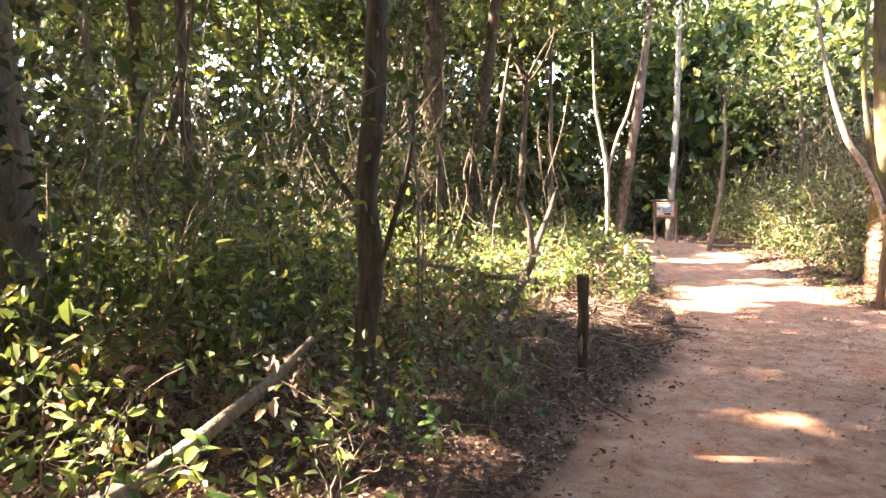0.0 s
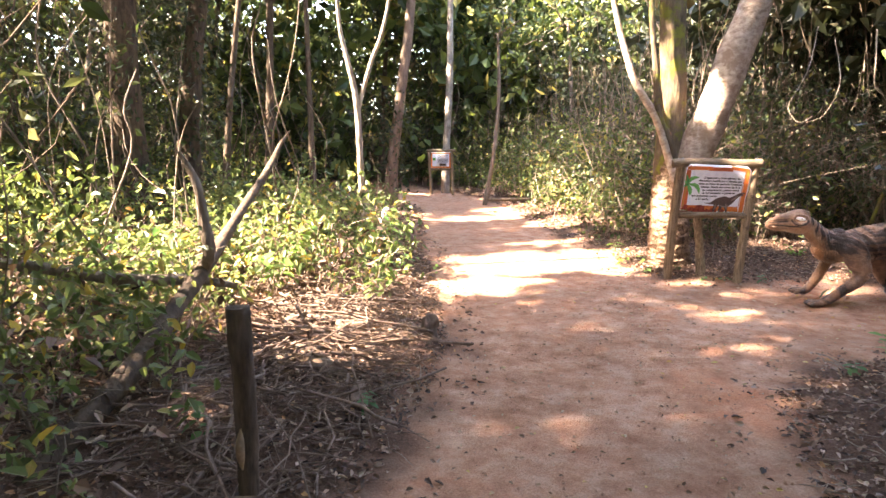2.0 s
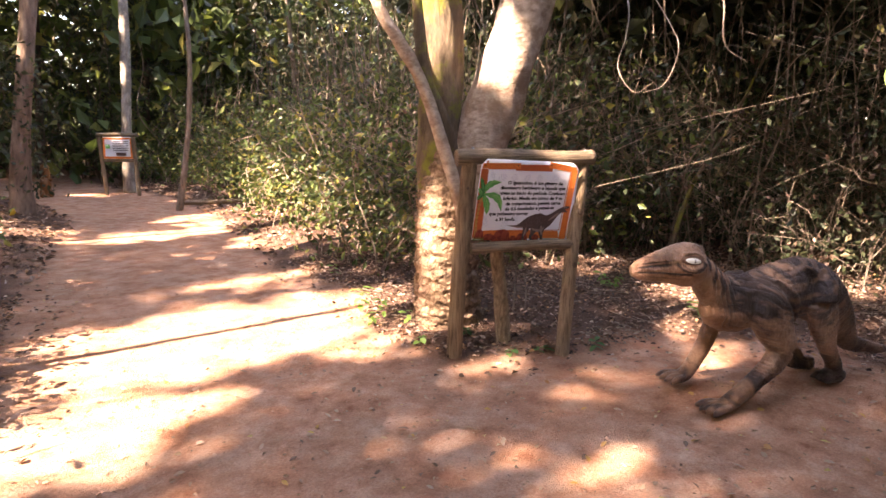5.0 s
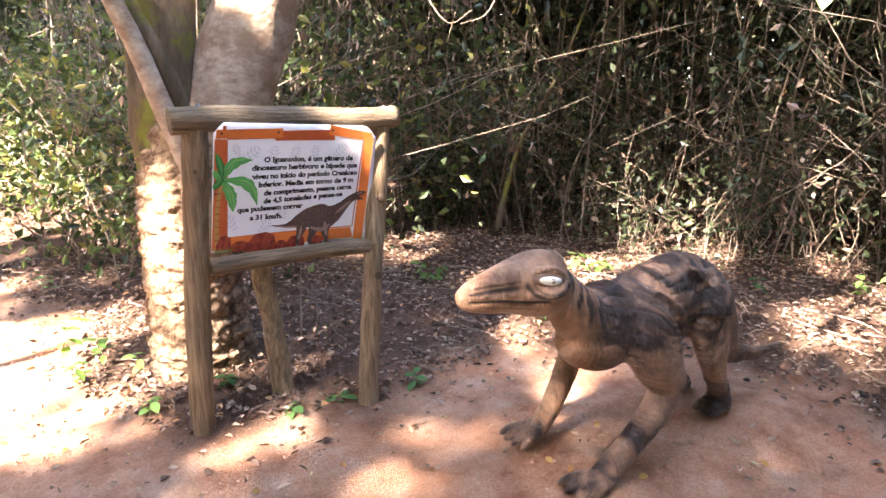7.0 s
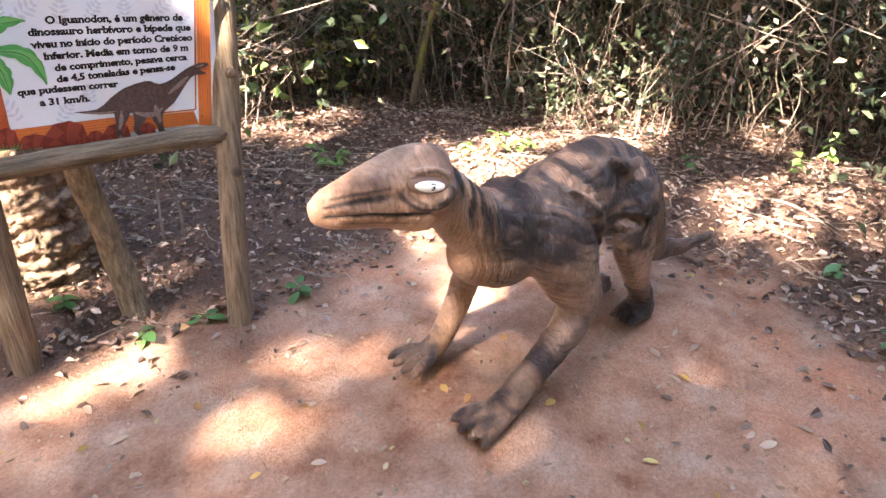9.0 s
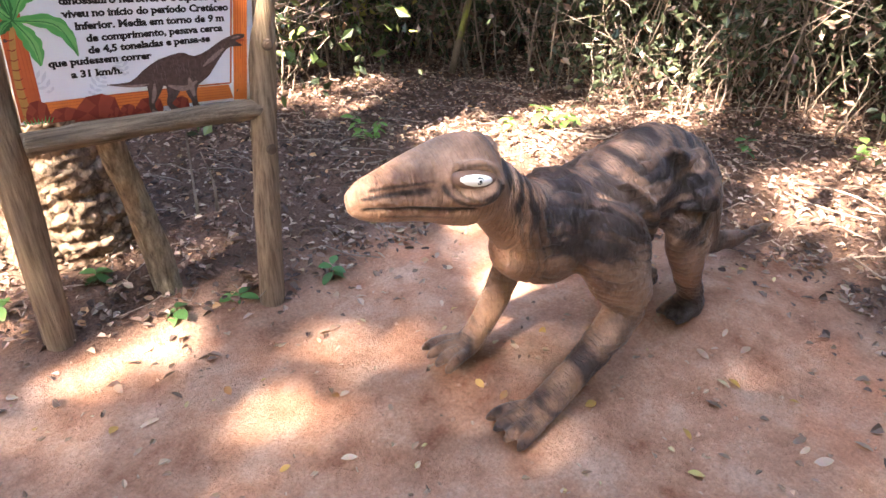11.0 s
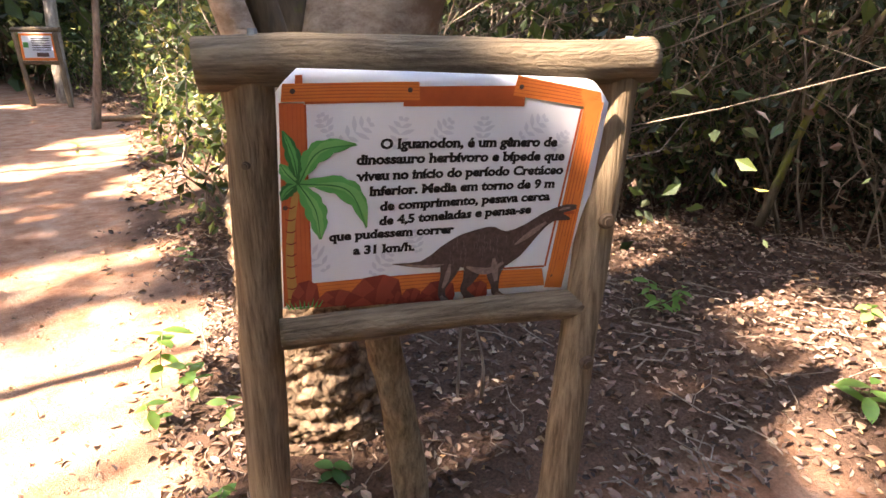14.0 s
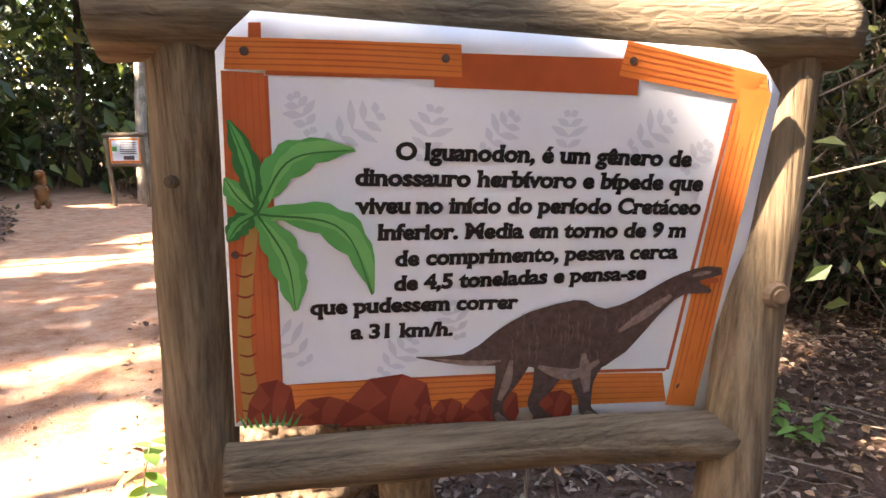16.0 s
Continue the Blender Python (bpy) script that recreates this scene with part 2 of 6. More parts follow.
DRYPALE = leaf_material("pale_dry_leaf", [(0.0, (0.13, 0.08, 0.05)), (0.5, (0.30, 0.19, 0.12)), (0.9, (0.46, 0.33, 0.22)), (1.0, (0.48, 0.36, 0.09))], 0.12, 0.7)
TWIG = bark_material("twig_bark", (0.13, 0.09, 0.065), (0.36, 0.28, 0.215), 30)
STEM = bark_material("stem_bark", (0.10, 0.075, 0.055), (0.27, 0.21, 0.16), 22)
DARKSTEM = bark_material("dark_stem_bark", (0.05, 0.036, 0.026), (0.16, 0.12, 0.085), 22)
BARK = bark_material("grey_brown_bark", (0.09, 0.06, 0.045), (0.27, 0.19, 0.14), 12)
DARKBARK = bark_material("dark_bark", (0.035, 0.026, 0.019), (0.14, 0.10, 0.07), 18)
PALEBARK = bark_material("pale_bark", (0.17, 0.11, 0.075), (0.52, 0.41, 0.31), 13, (0.8, 0.8, 1.3), patch=(0.25, 0.165, 0.11), bump_k=0.7)
MOSSBARK = bark_material("mossy_bark", (0.05, 0.036, 0.024), (0.19, 0.14, 0.09), 14, moss=(0.15, 0.15, 0.028))
REDBARK = bark_material("flaky_bark", (0.07, 0.042, 0.028), (0.46, 0.32, 0.205), 13, (1, 1, 0.75), bump_k=1.0, patch=(0.16, 0.10, 0.066), crack=True)
WHITEBARK = bark_material("whitish_bark", (0.16, 0.13, 0.10), (0.44, 0.38, 0.31), 18, patch=(0.20, 0.165, 0.13))
LOG = bark_material("weathered_round_wood", (0.085, 0.056, 0.033), (0.315, 0.225, 0.14), 22, (3.0, 3.0, 0.16), bump_k=0.5)
GREYLOG = bark_material("grey_round_wood", (0.05, 0.034, 0.022), (0.27, 0.20, 0.13), 22, (0.16, 3.0, 3.0), bump_k=0.55, turn=-0.36)
RIDGEBARK = bark_material("ridged_bark", (0.085, 0.062, 0.04), (0.42, 0.335, 0.22), 42, (1, 1, 0.35), bump_k=0.9)
ENDGRAIN = plain("end_grain", (0.30, 0.21, 0.13), 0.9, 0.6, 40, b_k=0.3)
KNOT = plain("knot_wood", (0.085, 0.055, 0.035), 0.85, 0.5, 60, b_k=0.3)
VINYL = plain("white_vinyl", (0.80, 0.81, 0.86), 0.42, 0.04, 3)
ORANGE = plain("printed_orange", (0.72, 0.20, 0.045), 0.42, 0.25, 20)
ORANGE_RED = plain("printed_red_orange", (0.56, 0.125, 0.04), 0.42, 0.3, 16)
PRINT_GREEN3 = plain("printed_light_green", (0.17, 0.47, 0.14), 0.42, 0.2, 18)
ORANGE_DARK = plain("printed_dark_orange", (0.50, 0.105, 0.035), 0.42, 0.25, 20)
PRINT_RED = plain("printed_red_brown", (0.23, 0.035, 0.022), 0.42, 0.3, 14)
PRINT_RED2 = plain("printed_light_red_brown", (0.32, 0.06, 0.035), 0.42, 0.3, 14)
PRINT_GREEN = plain("printed_green", (0.095, 0.37, 0.10), 0.42, 0.2, 18)
PRINT_GREEN2 = plain("printed_dark_green", (0.03, 0.16, 0.045), 0.42, 0.2, 18)
PRINT_TRUNK = plain("printed_palm_trunk", (0.47, 0.25, 0.07), 0.42, 0.2, 30)
PRINT_BROWN = plain("printed_brown", (0.095, 0.06, 0.052), 0.42, 0.9, 90)
PRINT_TAUPE = plain("printed_taupe", (0.26, 0.185, 0.16), 0.42, 0.9, 90)
PRINT_HIDE = plain("printed_dark_taupe", (0.15, 0.105, 0.09), 0.42, 0.6, 90)
PRINT_GREY = plain("printed_pale_grey", (0.66, 0.67, 0.74), 0.42, 0.05, 10)
INK = plain("black_ink", (0.012, 0.011, 0.012), 0.42, 0.1)
STEEL = plain("galvanised_steel", (0.25, 0.25, 0.25), 0.4, 0.3, 80)
WHITEPAINT = plain("worn_white_paint", (0.62, 0.62, 0.60), 0.8, 0.6, 18)
CEMENT = statue_material()
EYE_RIM = plain("brown_eye_rim", (0.16, 0.092, 0.066), 0.45, 0.3, 40)
EYE_WHITE = plain("eye_white", (0.80, 0.80, 0.76), 0.25, 0.05)
RUST = leaf_material("rusty_leaf", [(0, (0.35, 0.15, 0.05)), (1, (0.5, 0.3, 0.08))], 0.3)

# ---------- ground ----------
# outline of the trodden earth: the path and the clearing in which the statue stands
LEFT_EDGE = [(-1.4, -6), (-0.6, 0), (0.72, 3.5), (1.5, 5.15), (2.5, 6.9), (3.05, 8.2), (3.5, 10.2), (4.1, 13.0), (4.65, 15.8), (5.6, 19.5), (5.4, 24), (3.5, 29)]
RIGHT_EDGE = [(6.5, 29), (8.3, 25.5), (8.5, 21.9), (8.0, 18.5), (7.1, 14.2), (7.0, 11.9), (6.45, 10.9), (6.5, 10.1), (7.4, 9.55), (8.4, 9.3), (9.0, 8.5), (8.9, 7.6), (8.2, 6.95), (6.9, 6.7), (5.7, 6.75), (4.75, 6.3), (3.6, 4.6), (2.9, 3.0), (2.0, 0), (1.4, -6)]
OUTLINE = np.array(LEFT_EDGE + RIGHT_EDGE)


def path_distance(x, y):
    """Metres outside (+) or inside (-) the trodden outline."""
    x, y = np.asarray(x, float), np.asarray(y, float)
    best, inside = np.full(x.shape, 1e9), np.zeros(x.shape, bool)
    for (ax, ay), (bx, by) in zip(OUTLINE, np.roll(OUTLINE, -1, 0)):
        dx, dy = bx - ax, by - ay
        t = np.clip(((x - ax) * dx + (y - ay) * dy) / (dx * dx + dy * dy), 0, 1)
        best = np.minimum(best, np.hypot(x - ax - t * dx, y - ay - t * dy))
        hit = ((ay > y) != (by > y)) & (x < (bx - ax) * (y - ay) / (by - ay + 1e-12) + ax)
        inside ^= hit
    return np.where(inside, -best, best)


def ground_z(x, y, d=None):
    x, y = np.asarray(x, float), np.asarray(y, float)
    d = path_distance(x, y) if d is None else d
    z = -0.315 + 0.13 * sm(-0.35, 1.1, d) + 0.012 * np.clip(y - 11, 0, 14) + 0.012 * wob(x, y, 0.8) + 0.006 * wob(x, y, 3.1, 2.0)
    z += 0.09 * np.exp(-((x - 8.35) ** 2 + (y - 8.0) ** 2) / 0.16)
    z += 0.06 * np.exp(-((x - 7.5) ** 2 + (y - 8.45) ** 2) / 0.06) + 0.05 * np.exp(-((x - 9.2) ** 2 + (y - 9.3) ** 2) / 0.5)
    z += 0.02 * wob(x, y, 1.7, 4.0) * sm(0.1, 0.8, d)
    return z


def gz(x, y):
    return float(ground_z(np.array([x]), np.array([y]))[0])


def build_ground():
    far = np.array([16, 20, 26, 36, 55, 90, 160, 300.0])
    gx = np.concatenate([-far[::-1] - 4, np.arange(-7, 13.01, 0.085), far + 2])
    gy = np.concatenate([-far[::-1] + 6, np.arange(-4, 27.01, 0.085), far + 18])
    X, Y = np.meshgrid(gx, gy)
    d = path_distance(X, Y)
    Z = ground_z(X, Y, d) + rng.normal(0, 0.0025, X.shape)
    nx, ny = len(gx), len(gy)
    i = (np.arange(ny - 1)[:, None] * nx + np.arange(nx - 1)[None]).ravel()
    me = np_mesh("ground", np.stack([X, Y, Z], -1).reshape(-1, 3), np.stack([i, i + 1, i + nx + 1, i + nx], -1), EARTH, True)
    edge = d + 0.22 * wob(X, Y, 2.2, 1.0) + 0.12 * wob(X, Y, 6.5, 3.0)
    me.attributes.new("trodden", "FLOAT", "POINT").data.foreach_set("value", (1 - sm(-0.25, 0.3, edge)).ravel().astype(np.float32))
    return tagged(new("ground", me), "reddish trodden earth path through brown forest soil", "ground", kind="structure")


GROUND = build_ground()

# ---------- round timber and trunks ----------
def trunk_mesh(name, pts, mat, n=40, sides=18, rough=0.05, seed=0.0, cap=True, craggy=0.0):
    """A tapered, slightly knobbly round trunk; pts rows are x, y, z, radius."""
    p = smooth_path(pts, n)
    v, f = tubes(p[None, :, :3], p[None, :, 3], sides)
    c = np.repeat(p[:, :3], sides, 0)
    a = np.tile(np.linspace(0, 2 * np.pi, sides, endpoint=False), n)
    h = np.repeat(np.linspace(0, 1, n) * n * 0.35, sides)
    k = 1 + rough * (np.sin(2 * a + h * 1.1 + seed) + 0.7 * np.sin(3 * a - h * 1.9 + 2 * seed) + 0.5 * np.sin(5 * a + h * 2.7)) / 1.6
    if craggy:
        # plates of bark parted by upright and level cracks
        ua, uh = a * 5.5 + 1.1 * wob(a * 3, h, 1.0, 4.0), h * (40.0 / n) * 1.3 + 0.8 * wob(a * 4, h * 0.6, 1.0, 2.0)
        k = k - craggy * 1.5 * np.clip(np.exp(-(np.sin(ua) / 0.16) ** 2) * (wob(a * 3, h * 0.5, 1.0, 7.0) > -0.35) + 0.8 * np.exp(-(np.sin(uh + 1.5 * np.floor(ua / np.pi)) / 0.13) ** 2), 0, 1)
        k = k + craggy * (wob(a * 2.2, h * 1.7, 1.9, seed) * 0.6 + 0.6 * np.abs(wob(a * 3.1, h * 1.1, 3.7, 1 + seed)) + rng.normal(0, 0.25, len(a)))
    v = c + (v - c) * k[:, None]
    if cap:
        base = len(v)
        v = np.vstack([v, p[0, :3], p[-1, :3]])
        j = np.arange(sides)
        q = (j + 1) % sides
        lo = np.stack([np.full(sides, base), q, j, np.full(sides, base)], -1)
        top = (n - 1) * sides
        hi = np.stack([np.full(sides, base + 1), top + j, top + q, np.full(sides, base + 1)], -1)
        me = np_mesh(name, v, f, mat, True)
        bm = bmesh.new()
        bm.from_mesh(me)
        bm.verts.ensure_lookup_table()
        for ring in (lo, hi):
            for t in ring:
                bm.faces.new([bm.verts[int(k)] for k in t[:3]])
        bm.to_mesh(me)
        bm.free()
        return me
    return np_mesh(name, v, f, mat, True)


SUNV = np.array(TO_SUN)
# openings of the canopy, as the places where their light reaches the ground: x, y, half sizes
GAPS = [(4.7, 11.2, 1.0, 0.30), (4.3, 10.5, 0.75, 0.28), (5.6, 11.1, 0.8, 0.22), (5.4, 12.35, 1.3, 0.25), (3.9, 10.0, 0.4, 0.2), (7.0, 11.8, 0.5, 0.4), (6.6, 17.3, 1.3, 0.3),
        (6.0, 8.38, 0.42, 0.09), (6.45, 7.95, 0.2, 0.06), (5.4, 7.3, 0.25, 0.08), (8.2, 8.72, 0.35, 0.14),
        (9.75, 7.75, 0.5, 0.2), (10.9, 8.75, 0.5, 0.16), (2.9, 4.9, 0.5, 0.2), (2.3, 4.4, 0.4, 0.15), (6.66, 9.74, 0.22, 0.10), (6.80, 10.72, 0.22, 0.2), (6.48, 10.28, 0.15, 0.08), (8.25, 9.05, 0.3, 0.13), (7.77, 10.45, 0.3, 0.08), (8.19, 10.24, 0.35, 0.07), (10.1, 11.4, 0.5, 0.09), (9.9, 7.6, 0.45, 0.2), (9.75, 10.55, 0.4, 0.2), (7.05, 11.94, 0.35, 0.25), (2.94, 5.03, 0.5, 0.16), (2.4, 5.1, 0.4, 0.1), (1.5, 4.0, 0.6, 0.1), (5.0, 18.2, 0.5, 0.35), (7.1, 24.6, 0.6, 0.4), (8.75, 9.53, 0.5, 0.07), (9.4, 10.65, 0.3, 0.12), (9.95, 10.9, 0.4, 0.12), (8.6, 9.3, 0.55, 0.24), (7.4, 10.1, 0.22, 0.07), (7.9, 9.9, 0.25, 0.07), (8.3, 9.75, 0.2, 0.08), (8.6, 10.0, 0.25, 0.07), (7.2, 10.35, 0.15, 0.07), (8.0, 10.6, 0.3, 0.08), (7.5, 9.75, 0.15, 0.06), (8.95, 9.8, 0.3, 0.09),
        (6.55, 13.4, 0.8, 0.2), (6.1, 17.1, 0.8, 0.25), (6.45, 11.95, 0.4, 0.16), (11.2, 8.6, 0.4, 0.14),
        (10.4, 9.6, 0.6, 0.14), (9.6, 10.2, 0.5, 0.12), (11.6, 9.4, 0.4, 0.12), (2.3, 8.1, 0.55, 0.4), (2.6, 9.2, 0.6, 0.35), (3.3, 9.9, 0.4, 0.25), (10.3, 7.0, 0.5, 0.16), (7.6, 10.7, 0.5, 0.12), (6.4, 11.25, 0.5, 0.28), (6.2, 10.65, 0.4, 0.2), (9.7, 9.35, 0.7, 0.28), (5.9, 12.0, 0.5, 0.12), (5.2, 11.75, 1.4, 0.32),
        (9.5, 10.75, 0.5, 0.16), (9.95, 11.45, 0.6, 0.2), (9.6, 11.7, 0.5, 0.16), (11.0, 9.25, 0.5, 0.2), (11.75, 8.75, 0.5, 0.2), (11.9, 7.7, 0.6, 0.16), (9.4, 9.85, 0.45, 0.14), (9.9, 9.7, 0.35, 0.12), (9.7, 7.55, 0.5, 0.16), (10.6, 7.3, 0.5, 0.16),
        (0.7, 4.15, 0.5, 0.22), (1.7, 4.45, 0.5, 0.16), (0.1, 4.6, 0.4, 0.2)]
# thinner places in the canopy, which let through part of the sun
THIN = [(7.7, 8.3, 1.0, 0.3), (8.5, 8.1, 0.9, 0.3), (7.2, 8.75, 0.6, 0.25), (6.2, 8.1, 0.6, 0.22), (8.0, 7.5, 0.7, 0.2), (5.0, 9.5, 0.8, 0.4), (3.2, 6.2, 0.9, 0.5), (6.85, 9.05, 0.5, 0.22), (7.15, 9.25, 0.4, 0.12), (5.9, 9.82, 0.6, 0.2), (6.6, 9.8, 0.5, 0.16), (5.3, 7.4, 0.7, 0.16), (6.25, 7.5, 0.6, 0.16)]
WIDE_GAPS = [(8.4, 18.4, 1.6, 1.3), (-4.0, 7.6, 1.8, 1.2), (-0.9, 3.0, 0.8, 0.5), (-2.6, 5.6, 0.9, 0.6), (2.4, 10.4, 1.4, 0.9), (0.6, 9.4, 2.0, 1.3), (1.9, 7.8, 0.9, 0.45), (2.4, 8.9, 0.7, 0.3), (-0.6, 11.5, 1.5, 0.9), (0.9, 6.7, 0.5, 0.2), (8.5, 15.5, 1.4, 1.2), (9.2, 17.8, 1.2, 1.0), (9.85, 10.2, 0.4, 0.28), (-2.0, 11.5, 1.2, 0.9), (0.2, 3.1, 0.8, 0.35)]


def lit(p, low=1.6):
    """True for leaves that would stand in one of the beams."""
    s = (p[:, 2] + 0.25) / SUNV[2]
    x, y = p[:, 0] - SUNV[0] * s, p[:, 1] - SUNV[1] * s
    hit = np.zeros(len(p), bool)
    for gx, gy, rx, ry in GAPS:
        beam = ((x - gx) / (rx * 1.1 + 0.06)) ** 2 + ((y - gy) / (ry * 1.15 + 0.06)) ** 2 < 1 + 0.5 * wob(x * 3, y * 5, 1.0, gx) + 0.3 * wob(x * 8, y * 10, 1.0, gy)
        hit |= beam & (rng.random(len(p)) < (0.88 if ry < 0.25 else 1.0))
    for gx, gy, rx, ry in THIN:
        thin = ((x - gx) / rx) ** 2 + ((y - gy) / ry) ** 2 < 1 + 0.5 * wob(x * 3, y * 5, 1.0, gx)
        hit |= thin & (rng.random(len(p)) < 0.40)
    narrow = hit.copy()
    for gx, gy, rx, ry in WIDE_GAPS:
        hit |= ((x - gx) / rx) ** 2 + ((y - gy) / ry) ** 2 < 1 + 0.35 * wob(x * 3, y * 3, 1.0, gx)
    # the sunny side of the path and its far right bank are full of small flecks
    fleck = wob(x, y, 2.6, 1.0) + 0.6 * wob(x, y, 6.0, 2.0)
    left = x < np.interp(y, [-6, 3.5, 8.2, 12, 20, 29], [-1.6, 0.4, 2.6, 3.6, 5.2, 3.2])
    bank = (x > np.interp(y, [12, 14, 20, 26], [7.6, 7.2, 8.2, 8.4])) & (y > 12.2) & (x < 14)
    hit |= (left & (fleck > np.where(y < 8, np.where((y > 5.2) & (y < 7.4) & (x > 0.2), 0.65, -0.22), -0.1))) | (bank & (fleck > 0.1))
    spark = (x > 9.3) & (y < 12.2) & (wob(x, y, 7.0, 5.0) + 0.7 * wob(x, y, 15.0, 1.0) > 0.62)
    hit |= spark & (p[:, 2] > 3.0)
    return (hit & (p[:, 2] > low)) | (narrow & (p[:, 2] > 0.75))


def crown_leaves(name, centre, size, count, mat, length=0.2, clumps=40):
    """An uneven crown: clumps of leaves scattered in an ellipsoid, with gaps between."""
    cc = unit(rng.normal(size=(clumps, 3))) * rng.random((clumps, 1)) ** 0.45 * np.array(size) + np.array(centre)
    r = rng.uniform(0.25, 0.8, clumps)
    k = rng.integers(0, clumps, count)
    p = cc[k] + rng.normal(size=(count, 3)) * r[k][:, None] * np.array([0.6, 0.6, 0.4])
    p = p[~lit(p)]
    way = rng.normal(size=(len(p), 3)) + np.array([0, 0, -0.35])
    L = rng.uniform(0.65, 1.3, len(p)) * length
    v, f = diamond_data(p, way, L, L * 0.55)
    return np_mesh(name, v, f, mat)


def limb_meshes(start, centre, size, mat, count=9, r=0.05):
    e = unit(rng.normal(size=(count, 3))) * np.array(size) * 0.8 + np.array(centre)
    s = np.asarray(start)[None] + rng.uniform(-0.1, 0.1, (count, 3))
    t = np.linspace(0, 1, 8)[None, :, None]
    pth = s[:, None] * (1 - t) + e[:, None] * t + np.sin(t * 3) * rng.normal(0, 0.25, (count, 1, 3))
    for one in pth:
        v, f = tubes(one[None], np.linspace(r, r * 0.25, 8)[None], 6)
        yield np_mesh("limb", v, f, mat, True)


def tree(pts, bark, leaf, label, crown=None, leaves=2500, length=0.2, name="tree", sides=16, rough=0.05, group="", branches=()):
    """Trunk, limbs and crown as parts of one tree."""
    x, y = pts[0][:2]
    g = gz(x, y) - 0.05
    if x > 6.5:
        leaves = leaves // 3
    t = thing(name, label, "tree", (0, 0, 0), group)
    rows = [(x, y, g, pts[0][3] * 1.25)] + [tuple(p) for p in pts[1:]]
    part("trunk", trunk_mesh("trunk", rows, bark, 44, sides, rough, x + y), None, t)
    for b in branches:
        part("branch", trunk_mesh("branch", b, bark, 30, 10, rough, b[0][0], cap=False), None, t)
    if crown:
        c, s = crown
        for me in limb_meshes(pts[-1][:3], c, s, bark, 6, pts[-1][3] * 0.6):
            part("limb", me, None, t)
        part("crown", crown_leaves("crown", c, s, leaves, leaf, length), None, t)
    return t


# the large forked tree behind the sign: mossy stem, pale leaning stem, thin forked stem in front
big = thing("forked_tree", "large forked tree with one mossy and one pale stem", "tree")
g0 = gz(7.1, 10.7)
part("trunk", trunk_mesh("trunk", [(7.12, 10.72, g0 - 0.1, 0.33), (7.10, 10.72, g0 + 0.12, 0.29), (7.08, 10.72, 0.35, 0.265), (7.10, 10.72, 0.8, 0.27), (7.12, 10.72, 1.25, 0.20)], REDBARK, 170, 150, 0.045, craggy=0.05), None, big, "flaky reddish bark at the foot")
part("mossy_stem", trunk_mesh("mossy_stem", [(7.06, 10.78, 0.7, 0.20), (7.06, 10.80, 1.3, 0.19), (7.09, 10.82, 2.0, 0.185), (7.07, 10.85, 2.8, 0.175), (7.0, 10.9, 4.5, 0.16), (6.9, 11.0, 8.0, 0.10)], MOSSBARK, 60, 24, 0.05, 2.0), None, big, "dark stem with yellow-green moss")
part("pale_stem", trunk_mesh("pale_stem", [(7.18, 10.68, 0.6, 0.22), (7.30, 10.60, 1.2, 0.235), (7.50, 10.48, 1.9, 0.225), (7.68, 10.36, 2.6, 0.215), (8.1, 10.2, 4.2, 0.19), (8.6, 10.0, 8.0, 0.12)], PALEBARK, 60, 26, 0.05, 5.0), None, big, "pale ringed leaning stem with dark patches")
part("thin_stem", trunk_mesh("thin_stem", [(6.98, 10.35, 0.55, 0.045), (6.90, 10.40, 0.95, 0.05), (6.79, 10.47, 1.36, 0.05), (6.67, 10.56, 1.79, 0.052), (6.54, 10.68, 2.08, 0.05), (6.42, 10.81, 2.40, 0.045), (6.2, 11.0, 3.4, 0.035), (6.0, 11.2, 5.0, 0.02)], PALEBARK, 60, 12, 0.07, 1.0), None, big)
part("thin_stem", trunk_mesh("thin_stem", [(6.99, 10.46, 1.05, 0.04), (6.86, 10.48, 1.45, 0.045), (6.70, 10.55, 1.85, 0.045), (6.66, 10.60, 2.37, 0.042), (6.6, 10.7, 3.4, 0.035), (6.7, 10.8, 5.0, 0.02)], MOSSBARK, 50, 12, 0.07, 3.0), None, big)
part("crown", crown_leaves("crown", (7.4, 10.9, 8.2), (3.2, 3.0, 1.8), 900, SHADED, 0.2), None, big)

tree([(2.95, 11.9, 0, 0.045), (2.93, 11.9, 0.26, 0.047), (2.88, 11.9, 0.91, 0.045), (2.84, 11.9, 1.96, 0.043), (2.71, 11.92, 2.63, 0.032), (2.62, 11.93, 3.1, 0.026), (2.55, 11.95, 4.4, 0.012)],
     WHITEBARK, GREEN, "slender pale forked sapling beside the path", ((2.8, 11.8, 4.6), (1.0, 0.9, 0.8)), 500, 0.12, "sapling",
     branches=[[(2.85, 11.9, 1.9, 0.035), (2.93, 11.89, 2.2, 0.032), (3.05, 11.87, 2.58, 0.03), (3.22, 11.85, 3.05, 0.026), (3.45, 11.8, 4.2, 0.012)]])
